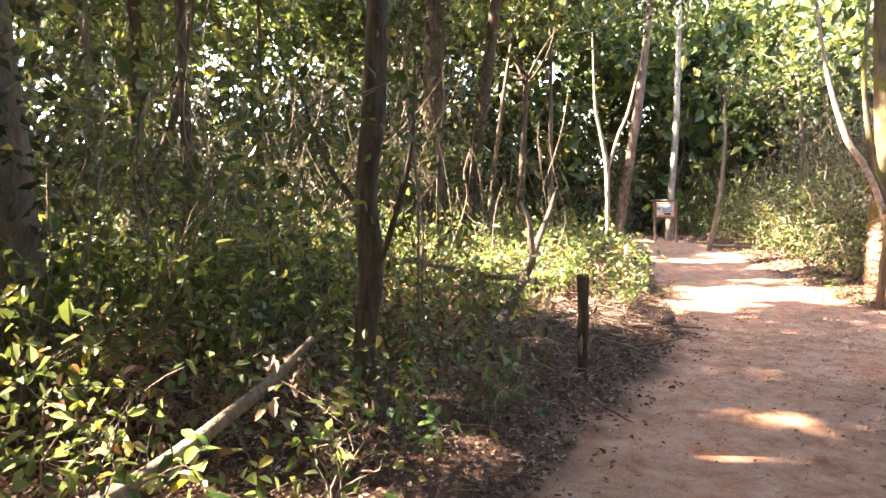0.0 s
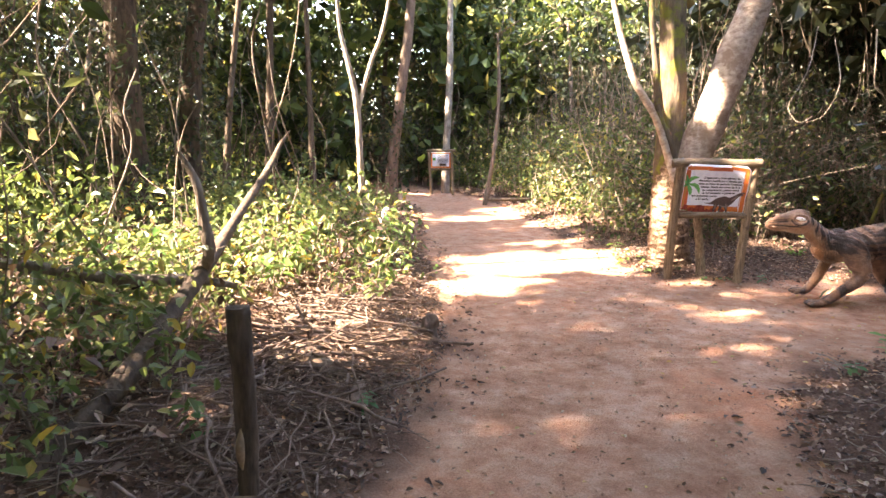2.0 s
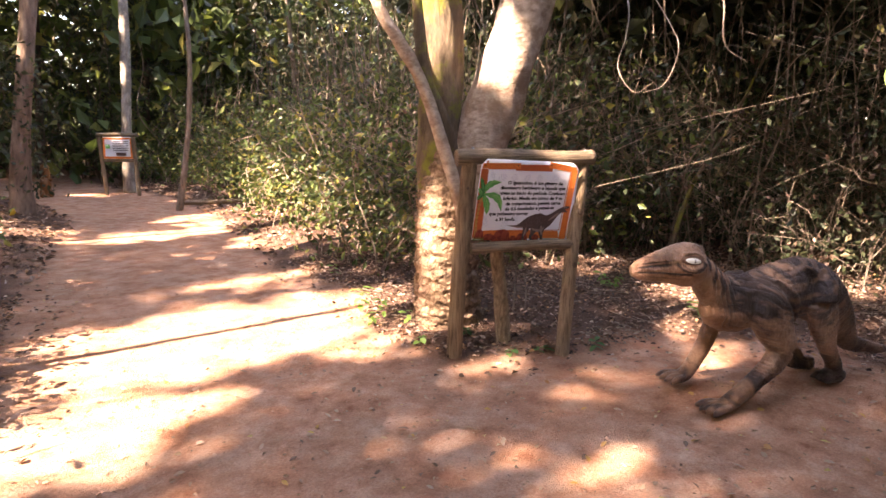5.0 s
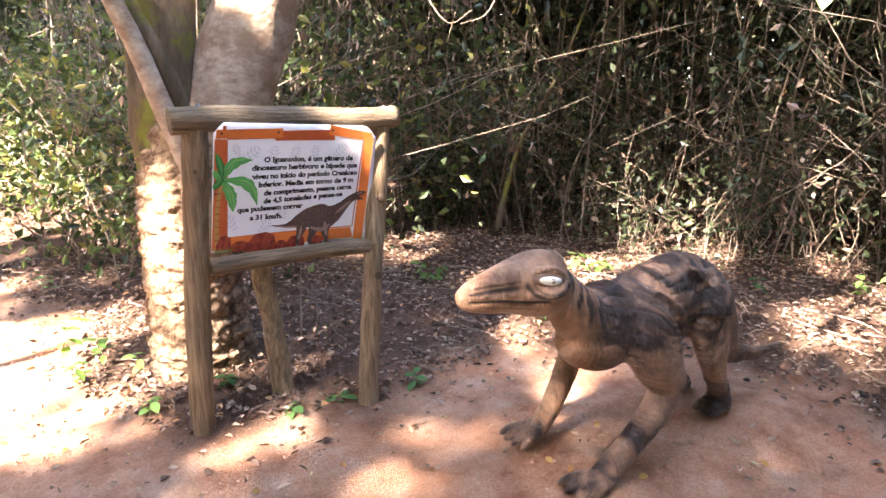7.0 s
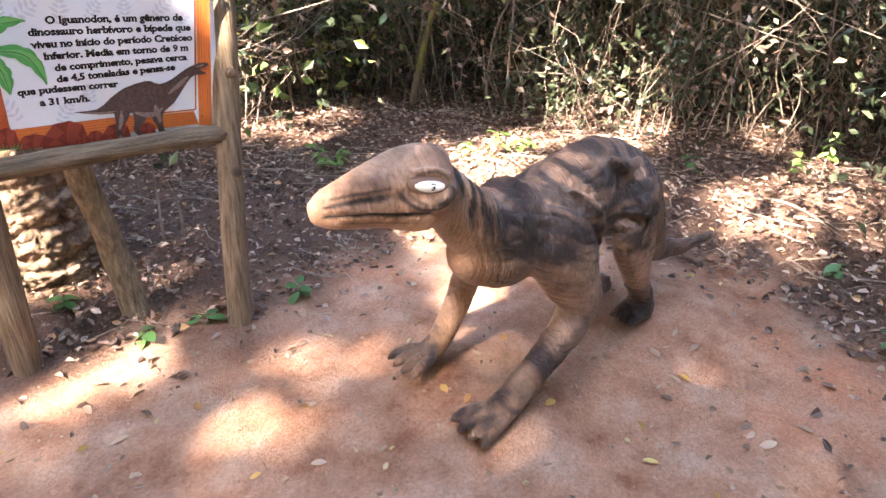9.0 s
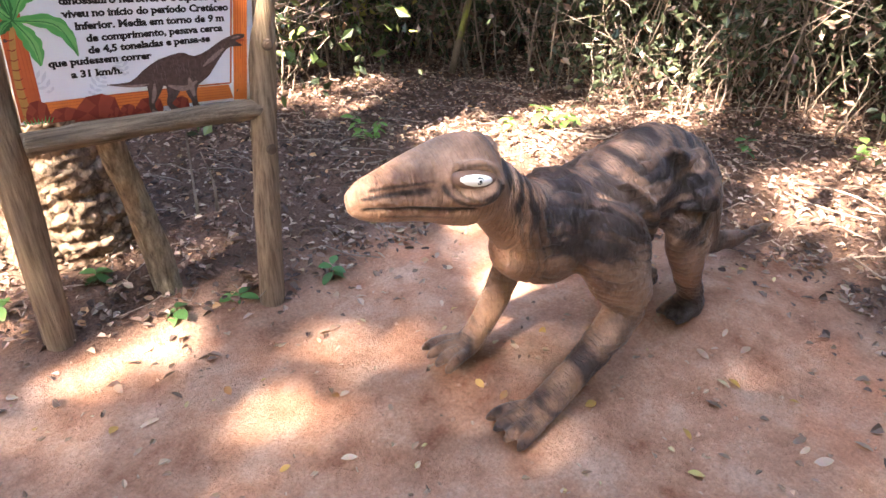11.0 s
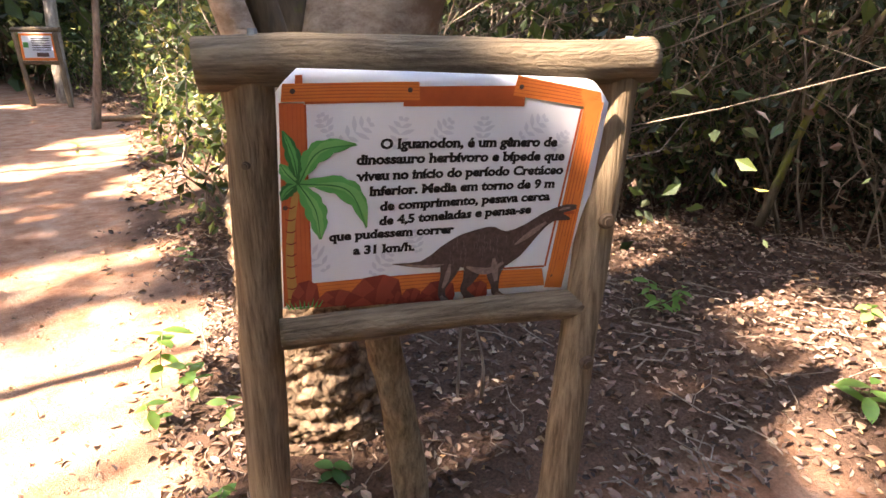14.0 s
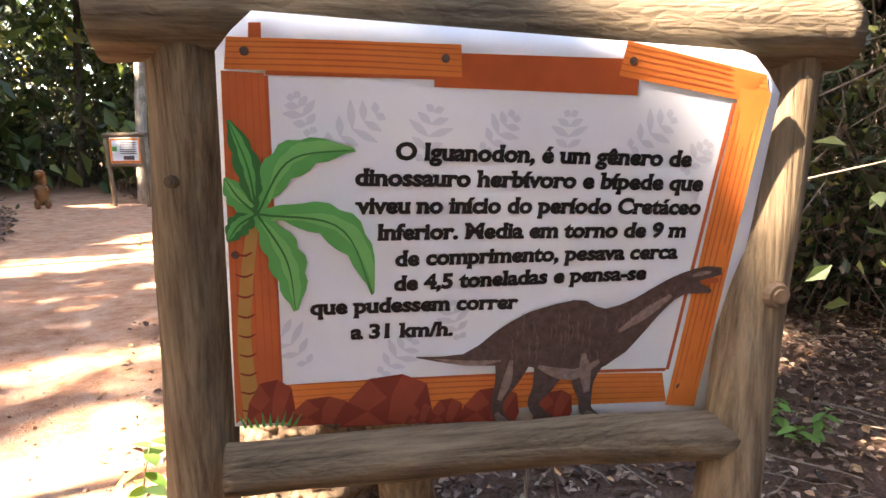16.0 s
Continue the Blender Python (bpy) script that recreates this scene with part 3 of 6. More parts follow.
tree([(-0.28, 4.5, 0, 0.095), (-0.31, 4.5, 0.4, 0.082), (-0.27, 4.5, 0.9, 0.088), (-0.30, 4.51, 1.4, 0.076), (-0.25, 4.52, 1.9, 0.082), (-0.22, 4.53, 2.5, 0.074), (-0.1, 4.6, 6.0, 0.05)], DARKBARK, GREEN,
     "dark slender tree trunk among undergrowth", ((-0.3, 4.8, 6.8), (2.2, 2.0, 1.2)), 2200, 0.16,
     branches=[[(-0.29, 4.5, 0.75, 0.03), (-0.12, 4.42, 1.15, 0.022), (0.02, 4.40, 1.7, 0.016), (0.05, 4.45, 2.4, 0.006)], [(-0.30, 4.5, 1.25, 0.025), (-0.55, 4.45, 1.6, 0.018), (-0.75, 4.5, 2.1, 0.006)]])
for at, size, count in (((-0.35, 4.4, 1.75), (0.55, 0.35, 0.75), 420), ((-0.25, 4.38, 0.35), (0.28, 0.2, 0.5), 160)):
    single_tuft = thing("leafy_shoots", "small green leafy shoots climbing on a dark trunk", "plant", kind="stuff")
    part("leaves", crown_leaves("leaves", at, size, count, GREEN, 0.075, 16), None, single_tuft)
tree([(-3.95, 8.17, 0, 0.13), (-3.95, 8.17, 1.04, 0.11), (-3.91, 8.19, 2.49, 0.09), (-3.9, 8.2, 3.6, 0.085), (-3.8, 8.3, 6, 0.05)], DARKBARK, SUNLIT, "reddish tree trunk with a forked pale limb",
     ((-3.8, 8.3, 6.4), (2.2, 2.2, 1.6)), 2200, 0.16, branches=[[(-3.95, 8.17, 1.2, 0.07), (-3.63, 8.3, 2.0, 0.06), (-3.43, 8.4, 2.75, 0.05), (-3.2, 8.5, 4.2, 0.02)]])
tree([(-0.49, 14.3, 0, 0.30), (-0.49, 14.3, 2, 0.25), (-0.45, 14.3, 4.9, 0.22), (-0.3, 14.3, 9, 0.14)], DARKBARK, SHADED, "thick dark tree trunk wrapped in climbing leaves",
     ((-0.4, 14.3, 9), (3, 3, 2)), 2600, 0.2)
tree([(0.35, 14.9, 0, 0.2), (0.4, 14.9, 2, 0.17), (0.8, 15.0, 5, 0.14), (1.3, 15.0, 9, 0.10)], DARKBARK, SHADED, "dark leaning tree trunk in the thicket", ((1.2, 15.0, 9), (2.6, 2.6, 1.8)), 2200, 0.2)
tree([(7.93, 24.9, 0, 0.14), (7.96, 24.9, 1.43, 0.13), (8.07, 24.87, 4.1, 0.12), (8.1, 24.9, 9, 0.08)], WHITEBARK, GREEN, "straight whitish tree trunk behind the far sign", ((8.1, 24.9, 9), (2.5, 2.5, 1.5)), 2000, 0.2)
tree([(7.8, 20.4, 0, 0.06), (8.04, 20.32, 1.35, 0.055), (8.15, 20.28, 2.92, 0.05), (8.1, 20.3, 4.6, 0.035)], STEM, GREEN, "thin leaning sapling at the edge of the path", ((8.1, 20.3, 5.2), (1.2, 1.2, 0.9)), 700, 0.14, "sapling")
tree([(5.05, 20.6, 0, 0.19), (5.1, 20.55, 0.98, 0.16), (5.40, 20.5, 3.3, 0.14), (5.6, 20.5, 4.8, 0.13), (6.0, 20.5, 9, 0.08)], BARK, SHADED, "brown forest tree trunk beside the path", ((6, 20.5, 9), (2.8, 2.8, 1.8)), 2200, 0.2)


def climber(x, y, low, high, r, count, leaf=SHADED):
    """Leaves of a climbing plant round a trunk."""
    a, z = rng.uniform(0, 6.28, count), rng.uniform(low, high, count)
    d = r * (1 + 1.2 * rng.random(count) ** 2) * (1 + 0.5 * wob(z * 2, a))
    p = np.stack([x + d * np.cos(a), y + d * np.sin(a), z], -1)
    L = rng.uniform(0.07, 0.15, count)
    v, f = diamond_data(p, rng.normal(size=(count, 3)) + np.array([0, 0, -0.6]), L, L * 0.6)
    t = thing("climbing_plant", "green climbing plant wrapped round a forest trunk", "plant", kind="stuff")
    part("leaves", np_mesh("leaves", v, f, leaf), None, t)


for spot in ((-0.49, 14.3, 0.3, 7.5, 0.30, 1500), (0.45, 14.9, 0.3, 4.5, 0.22, 900), (-3.93, 8.18, 0.2, 4.5, 0.17, 800, GREEN), (5.2, 20.55, 0.2, 3.0, 0.22, 500), (2.86, 11.9, 0.2, 1.2, 0.10, 90, GREEN)):
    climber(*spot)


def forest_tree(x, y, r, h, lean, bark, leaf):
    tree([(x, y, 0, r), (x + lean * 0.15, y, h * 0.25, r * 0.85), (x + lean * 0.5, y + lean * 0.2, h * 0.6, r * 0.7), (x + lean, y + lean * 0.3, h, r * 0.45)], bark, leaf,
         "tall forest tree with bare trunk and leafy crown", ((x + lean, y, h + 0.3), (3.0, 3.0, 1.9)), 2300, 0.24, "forest_tree", 10, group="forest trees around the path")


tree([(1.7, 18.9, 0, 0.12), (1.8, 18.8, 2.0, 0.10), (1.9, 18.7, 4.8, 0.07)], DARKBARK, SUNLIT, "slender tree with a sunlit yellow-green crown", ((1.9, 18.7, 5.9), (1.5, 1.3, 1.3)), 2600, 0.17)
barks, leaves_of = [DARKBARK, DARKSTEM, STEM, DARKBARK], [GREEN, SHADED, GREEN, SUNLIT]
spots, tries = [], 0
while len(spots) < 46 and tries < 4000:
    tries += 1
    x, y = rng.uniform(-17, 17), rng.uniform(-7, 36)
    if float(path_distance(np.array([x]), np.array([y]))[0]) < 2.2 or min([math.hypot(x - a, y - b) for a, b in spots] or [9]) < 2.6:
        continue
    if (6 < x < 11.5 and 5 < y < 12) or (-2.5 < x < 4 and 2 < y < 13):
        continue
    spots.append((x, y))
for i, (x, y) in enumerate(spots):
    forest_tree(x, y, rng.uniform(0.06, 0.17), rng.uniform(5.5, 9.5), rng.uniform(-1.2, 1.2), barks[i % 4], leaves_of[(i * 7) % 4])
    if i % 2 == 0:
        climber(x, y, 0.2, 3.0, 0.2, 350)


# ---------- the sign ----------
def log_mesh(name, pts, mat, sides=20, rough=0.035, seed=0.0):
    return trunk_mesh(name, pts, mat, 36, sides, rough, seed)


def knot(parent, at, n, r=0.018):
    bm = bmesh.new()
    m = Matrix.Translation(at) @ Vector(n).to_track_quat("Z", "Y").to_matrix().to_4x4()
    for k, (s, h) in enumerate(((1.0, 0.002), (0.62, 0.006), (0.3, 0.004))):
        bmesh.ops.create_cone(bm, cap_ends=True, segments=14, radius1=r * s * 1.3, radius2=r * s, depth=0.012, matrix=m @ Matrix.Translation((0, 0, h)))
    part("knot", bm, KNOT, parent, "dark wood knot")


def bolt(parent, at):
    bm = bmesh.new()
    bmesh.ops.create_cone(bm, cap_ends=True, segments=6, radius1=0.011, radius2=0.010, depth=0.014, matrix=Matrix.Translation(at))
    bmesh.ops.create_cone(bm, cap_ends=True, segments=16, radius1=0.016, radius2=0.016, depth=0.004, matrix=Matrix.Translation((at[0], at[1], at[2] - 0.008)))
    part("bolt", bm, STEEL, parent, "galvanised bolt head")


PC, PX, PY = Vector((7.0523, 9.765, 0.888)), Vector((0.9392, -0.3413, -0.0373)).normalized(), Vector((-0.0339, -0.2004, 0.9791))
PY = (PY - PX * PY.dot(PX)).normalized()
PN = PX.cross(PY)


def on_panel(a, b, off=0.0):
    """A place on the printed sheet: a across, b up, off towards the reader; the sheet bows a little and curls at its right edge."""
    bow = -0.010 * (1 - (a / 0.4) ** 2) + 0.012 * (max(0.0, a - 0.33) / 0.075) ** 2
    return PC + PX * a + PY * b + PN * (off + bow)


def flat_print(name, pts, mat, parent, off, label=""):
    """A printed patch: a closed outline in sheet metres, cut fine enough to follow the sheet."""
    bm = bmesh.new()
    vs = [bm.verts.new((a, b, 0)) for a, b in pts]
    f = bm.faces.new(vs)
    bmesh.ops.triangulate(bm, faces=[f])
    for _ in range(3):
        long = [e for e in bm.edges if e.calc_length() > 0.06]
        if not long:
            break
        bmesh.ops.subdivide_edges(bm, edges=long, cuts=1)
        bmesh.ops.triangulate(bm, faces=bm.faces[:])
    for v in bm.verts:
        v.co = on_panel(v.co.x, v.co.y, off * 0.3)
    bmesh.ops.recalc_face_normals(bm, faces=bm.faces[:])
    return part(name, bm, mat, parent, label)


def leaf_outline(a0, b0, a1, b1, width, bend, notches=7):
    """A palm frond seen flat: a bent blade with notched edges."""
    ax, ay = a1 - a0, b1 - b0
    L = math.hypot(ax, ay)
    nx, ny = -ay / L, ax / L
    up, lo = [], []
    for i in range(13):
        t = i / 12
        w = width * math.sin(math.pi * min(1, t * 0.93 + 0.05)) ** 0.75 * (0.80 if i % 3 == 2 else 1.0)
        c = bend * 4 * t * (1 - t)
        up.append((a0 + ax * t + nx * (c + w * 0.5), b0 + ay * t + ny * (c + w * 0.5)))
        lo.append((a0 + ax * t + nx * (c - w * 0.5), b0 + ay * t + ny * (c - w * 0.5)))
    return up + lo[::-1]


def stroke(pts, n=16):
    """An outline swept along points of x, y, half width."""
    p = smooth_path(pts, n)
    d = unit(np.gradient(p[:, :2], axis=0))
    nrm = np.stack([-d[:, 1], d[:, 0]], -1) * p[:, 2:3]
    return [tuple(q) for q in p[:, :2] + nrm] + [tuple(q) for q in (p[:, :2] - nrm)[::-1]]


# stems of each letter that end in a slab: side (l, m, r or f for the whole width) and height (b base, x, c capital, d below)
SLABS = {"I": "fb fc", "i": "fb lx", "n": "lb rb lx", "m": "lb mb rb lx", "h": "lb rb lc", "u": "lx rx rb", "r": "lb lx", "d": "rb rc", "b": "lc", "p": "ld lx", "q": "rd",
         "l": "fb lc", "k": "lb rb lc", "v": "lx rx", "M": "lb rb lc rc", "1": "fb", "í": "fb lx", "f": "lb", "t": "mx", "a": "rb", "4": "rb"}


@functools.lru_cache(None)
def glyph_span(words):
    """Left, right, lowest and highest place of some words in the built-in font at size 1."""
    cu = bpy.data.curves.new("text", "FONT")
    cu.body, cu.size, cu.resolution_u = words, 1.0, 2
    tmp = new("text", cu)
    me = bpy.data.meshes.new_from_object(tmp.evaluated_get(bpy.context.evaluated_depsgraph_get()))
    co = np.array([v.co[:2] for v in me.vertices])
    bpy.data.objects.remove(tmp)
    bpy.data.curves.remove(cu)
    bpy.data.meshes.remove(me)
    return co[:, 0].min(), co[:, 0].max(), co[:, 1].min(), co[:, 1].max()


def text_line(words, left, right, size, parent, off=0.0011):
    """One printed line of heavy slab-footed letters, fitted between two places on its base line."""
    cu = bpy.data.curves.new("text", "FONT")
    cu.body, cu.size, cu.offset, cu.resolution_u = words, 1.0, 0.048, 3
    tmp = new("text", cu)
    me = bpy.data.meshes.new_from_object(tmp.evaluated_get(bpy.context.evaluated_depsgraph_get()))
    bpy.data.objects.remove(tmp)
    bpy.data.curves.remove(cu)
    bm = bmesh.new()
    bm.from_mesh(me)
    bpy.data.meshes.remove(me)
    bar = glyph_span("|")
    level = {"b": 0.0, "x": glyph_span("x")[3], "c": glyph_span("I")[3], "d": glyph_span("p")[2]}
    x = 0.0
    for ch in words:
        step = glyph_span(ch + "|")[1] - bar[1]
        if ch in SLABS:
            g0, g1 = glyph_span(ch)[:2]
            for side, at in SLABS[ch].split():
                w = 0.105
                c = {"l": g0 + 0.035, "r": g1 - 0.035, "m": (g0 + g1) / 2, "f": (g0 + g1) / 2}[side]
                a, b = (c - w - 0.045, c + w - 0.01) if side == "l" and at in "xc" else (c - w - 0.01, c + w + 0.01)
                y0, y1 = (level[at] - 0.085, level[at] + 0.045) if at in "xc" else (level[at] - 0.045, level[at] + 0.085)
                bm.faces.new([bm.verts.new((x + p, q, 0)) for p, q in ((a, y0), (b, y0), (b, y1), (a, y1))])
        x += step
    xs = [v.co.x for v in bm.verts]
    x0, x1 = min(xs), max(xs)
    for v in bm.verts:
        t = (v.co.x - x0) / (x1 - x0)
        v.co = on_panel(left[0] + (right[0] - left[0]) * t, left[1] + (right[1] - left[1]) * t + v.co.y * size, off)
    part("text_line", bm, INK, parent, "line of heavy black print")


def plank_print(parent, pts, mat, off, nails=()):
    b = flat_print("printed_plank", pts, mat, parent, off)
    if math.dist(pts[0], pts[1]) < math.dist(pts[1], pts[2]):
        pts = pts[1:] + pts[:1]
    (a0, b0), (a1, b1), (a2, b2), (a3, b3) = pts
    for k in (0.14, 0.3, 0.47, 0.66, 0.84):
        s = (a0 + (a3 - a0) * k, b0 + (b3 - b0) * k)
        e = (a1 + (a2 - a1) * k, b1 + (b2 - b1) * k)
        flat_print("grain_line", stroke([(*s, 0.0006), ((s[0] + e[0]) / 2, (s[1] + e[1]) / 2 + 0.002, 0.0012), (*e, 0.0005)], 10), ORANGE_DARK, parent, off + 0.0008)
    for a, c in nails:
        flat_print("printed_nail", [(a + 0.006 * math.cos(i * 0.7), c + 0.006 * math.sin(i * 0.7)) for i in range(9)], PRINT_BROWN, parent, off + 0.0012)
    return b


def build_sign():
    s = thing("information_sign", "round-timber sign with printed dinosaur panel in Portuguese", "sign")
    gl, gr = gz(6.62, 10.03), gz(7.29, 9.55)
    part("post", log_mesh("post", [(6.632, 10.085, gl - 0.08, 0.060), (6.640, 10.05, 0.3, 0.058), (6.645, 10.00, 0.8, 0.056), (6.648, 9.955, 1.20, 0.055)], LOG, seed=1.0), None, s)
    part("post", log_mesh("post", [(7.320, 9.604, gr - 0.08, 0.056), (7.385, 9.616, 0.25, 0.053), (7.452, 9.632, 0.72, 0.052), (7.500, 9.625, 1.20, 0.050)], LOG, seed=2.4), None, s)
    part("top_rail", log_mesh("top_rail", [(6.545, 9.985, 1.205, 0.058), (6.75, 9.895, 1.217, 0.056), (7.05, 9.79, 1.214, 0.052), (7.35, 9.66, 1.205, 0.053), (7.56, 9.585, 1.208, 0.056)], GREYLOG, seed=0.5), None, s)
    part("bottom_rail", log_mesh("bottom_rail", [(6.665, 9.955, 0.548, 0.040), (6.9, 9.86, 0.552, 0.041), (7.15, 9.755, 0.556, 0.039), (7.415, 9.628, 0.555, 0.042)], GREYLOG, seed=4.0), None, s)
    part("brace", log_mesh("brace", [(7.12, 10.03, gz(7.12, 10.03) - 0.08, 0.062), (7.06, 10.02, 0.1, 0.055), (6.99, 10.0, 0.42, 0.05), (6.93, 9.97, 0.66, 0.048)], RIDGEBARK, seed=3.0, rough=0.06), None, s, "bark-covered prop leaning behind the panel")
    bolt(s, (6.655, 9.935, 1.274))
    bolt(s, (7.50, 9.606, 1.259))
    knot(s, (7.444, 9.582, 0.80), (-0.35, -0.93, 0))
    knot(s, (7.393, 9.570, 0.40), (-0.2, -0.98, 0))
    knot(s, (6.613, 9.935, 0.99), (-0.6, -0.8, 0), 0.008)
    # the sheet
    na, nb = 33, 25
    rows = []
    for j in range(nb):
        q = j / (nb - 1)
        for i in range(na):
            k = i / (na - 1)
            b = (-0.298 - 0.034 * k) * (1 - q) + (0.306 - 0.008 * k) * q
            lo, hi = -0.406 + 0.045 * max(0, b - 0.262) / 0.044, 0.393 - 0.006 * max(0, b) / 0.3
            bb = b - 0.055 * max(0, (k - 0.92) / 0.08) ** 1.5 * max(0, b) / 0.3
            rows.append(on_panel(lo + (hi - lo) * k, bb))
    i = (np.arange(nb - 1)[:, None] * na + np.arange(na - 1)[None]).ravel()
    sheet = part("panel", np_mesh("panel", np.array(rows), np.stack([i, i + 1, i + na + 1, i + na], -1), VINYL, True), None, s, "white printed vinyl sheet")
    mod = sheet.modifiers.new("thickness", "SOLIDIFY")
    mod.thickness, mod.offset = 0.0025, -1
    O = 0.002
    # pale leaves of the background print
    for a, b, ln, an in ((-0.235, 0.165, 0.075, 0.6), (-0.13, 0.158, 0.07, 1.4), (-0.03, 0.165, 0.06, 0.9), (0.075, 0.165, 0.06, 1.6), (0.2, 0.175, 0.07, 0.7), (-0.32, -0.16, 0.08, 2.2), (-0.16, -0.19, 0.07, 0.9), (-0.07, -0.13, 0.06, 1.9), (-0.30, 0.18, 0.05, 2.0), (0.28, 0.14, 0.05, 1.0)):
        dx, dy = math.cos(an) * ln * 0.5, math.sin(an) * ln * 0.5
        for q in range(5):
            t = q / 4 - 0.5
            for side in (-1, 1):
                cx, cy = a + dx * t * 2, b + dy * t * 2
                ex, ey = cx + (-dy * side * 0.9 + dx * 0.5) * (1 - abs(t) * 1.2), cy + (dx * side * 0.9 + dy * 0.5) * (1 - abs(t) * 1.2)
                flat_print("pale_leaf_print", stroke([(cx, cy, 0.001), ((cx + ex) / 2, (cy + ey) / 2, 0.0055), (ex, ey, 0.001)], 6), PRINT_GREY, sheet, O)
    # orange planks
    plank_print(sheet, [(-0.400, 0.233), (-0.348, 0.232), (-0.336, -0.25), (-0.404, -0.292)], ORANGE_RED, O + 0.001, [(-0.393, -0.015)])
    plank_print(sheet, [(-0.365, 0.292), (-0.350, 0.293), (-0.350, 0.275), (-0.366, 0.270)], ORANGE_RED, O + 0.001)
    plank_print(sheet, [(-0.338, -0.230), (0.300, -0.232), (0.318, -0.290), (-0.335, -0.300)], ORANGE, O + 0.001, [(0.13, -0.275)])
    plank_print(sheet, [(-0.129, 0.270), (0.166, 0.278), (0.170, 0.228), (-0.126, 0.225)], ORANGE_DARK, O + 0.001)
    plank_print(sheet, [(-0.392, 0.274), (-0.093, 0.282), (-0.089, 0.240), (-0.396, 0.235)], ORANGE, O + 0.003, [(-0.371, 0.258), (-0.113, 0.263)])
    plank_print(sheet, [(0.142, 0.302), (0.362, 0.268), (0.376, 0.224), (0.137, 0.254)], ORANGE, O + 0.003, [(0.155, 0.275)])
    plank_print(sheet, [(0.326, 0.247), (0.374, 0.243), (0.370, -0.298), (0.318, -0.296)], ORANGE, O + 0.005, [(0.348, 0.230), (0.336, -0.259)])
    for a, b in (((-0.346, 0.229), (-0.336, -0.232)), ((-0.336, -0.232), (0.305, -0.226)), ((0.322, 0.225), (0.308, -0.226)), ((-0.346, 0.233), (-0.12, 0.238))):
        flat_print("printed_edge_shadow_line", stroke([(*a, 0.003), ((a[0] + b[0]) / 2, (a[1] + b[1]) / 2, 0.003), (*b, 0.003)], 8), ORANGE_DARK, sheet, O + 0.0002)
    # palm
    flat_print("palm_trunk_print", stroke([(-0.378, -0.29, 0.014), (-0.386, -0.16, 0.010), (-0.380, -0.06, 0.009), (-0.368, 0.03, 0.008)], 24), PRINT_TRUNK, sheet, O + 0.004)
    for i in range(9):
        b = -0.27 + i * 0.032
        flat_print("palm_ring_print", stroke([(-0.394, b + 0.002, 0.001), (-0.381, b - 0.002, 0.0018), (-0.370, b + 0.003, 0.001)], 6), PRINT_RED, sheet, O + 0.005)
    for a1, b1, w, bend, m in ((-0.231, 0.137, 0.052, 0.036, PRINT_GREEN), (-0.200, -0.079, 0.056, 0.052, PRINT_GREEN), (-0.312, -0.103, 0.054, 0.014, PRINT_GREEN), (-0.394, 0.172, 0.036, -0.006, PRINT_GREEN2), (-0.402, 0.095, 0.034, 0.004, PRINT_GREEN), (-0.402, 0.005, 0.034, -0.006, PRINT_GREEN2)):
        flat_print("palm_frond_print", leaf_outline(-0.362, 0.045, a1, b1, w, bend), m, sheet, O + 0.006)
        flat_print("frond_light_print", leaf_outline(-0.362 + 0.12 * (a1 + 0.362), 0.045 + 0.12 * (b1 - 0.045) + w * 0.13, a1, b1, w * 0.42, bend * 1.02), PRINT_GREEN3 if m is PRINT_GREEN else PRINT_GREEN, sheet, O + 0.0066)
        L = math.hypot(a1 + 0.362, b1 - 0.045)
        flat_print("frond_rib_print", stroke([(-0.362, 0.045, 0.0016), ((-0.362 + a1) / 2 - (b1 - 0.045) * bend / L, (0.045 + b1) / 2 + (a1 + 0.362) * bend / L, 0.0013), (a1, b1, 0.0005)], 14), PRINT_GREEN2, sheet, O + 0.0075)
    for k in range(9):
        a = -0.392 + k * 0.009
        flat_print("grass_print", [(a, -0.302), (a + 0.006, -0.302), (a + 0.003 + 0.012 * (k / 4 - 1), -0.272 - 0.004 * (k % 3))], PRINT_GREEN, sheet, O + 0.006)
    # rocks
    for n, (a, b, w, h) in enumerate(((-0.352, -0.296, 0.075, 0.078), (-0.278, -0.305, 0.10, 0.052), (-0.172, -0.313, 0.150, 0.094), (-0.118, -0.314, 0.045, 0.040), (-0.074, -0.316, 0.06, 0.048), (0.0, -0.318, 0.105, 0.068), (0.112, -0.318, 0.07, 0.058), (0.398, -0.300, 0.022, 0.05))):
        prof = [(-0.5, 0), (-0.42, 0.5), (-0.2, 0.93), (0.15, 1.0), (0.42, 0.8), (0.5, 0.25), (0.46, 0)]
        flat_print("rock_print", [(a + w * p, b + h * q) for p, q in prof], PRINT_RED, sheet, O + 0.0045 + 0.0004 * n)
        for fa in ([(-0.42, 0.5), (-0.2, 0.93), (0.0, 0.55), (-0.2, 0.3)], [(0.15, 1.0), (0.42, 0.8), (0.3, 0.4), (0.05, 0.6)], [(-0.46, 0.05), (-0.2, 0.3), (0.0, 0.0)], [(0.05, 0.6), (0.3, 0.4), (0.2, 0.0), (0.02, 0.1)]):
            flat_print("rock_facet_print", [(a + w * p, b + h * q) for p, q in fa], PRINT_RED2, sheet, O + 0.0047 + 0.0004 * n + 0.0006)
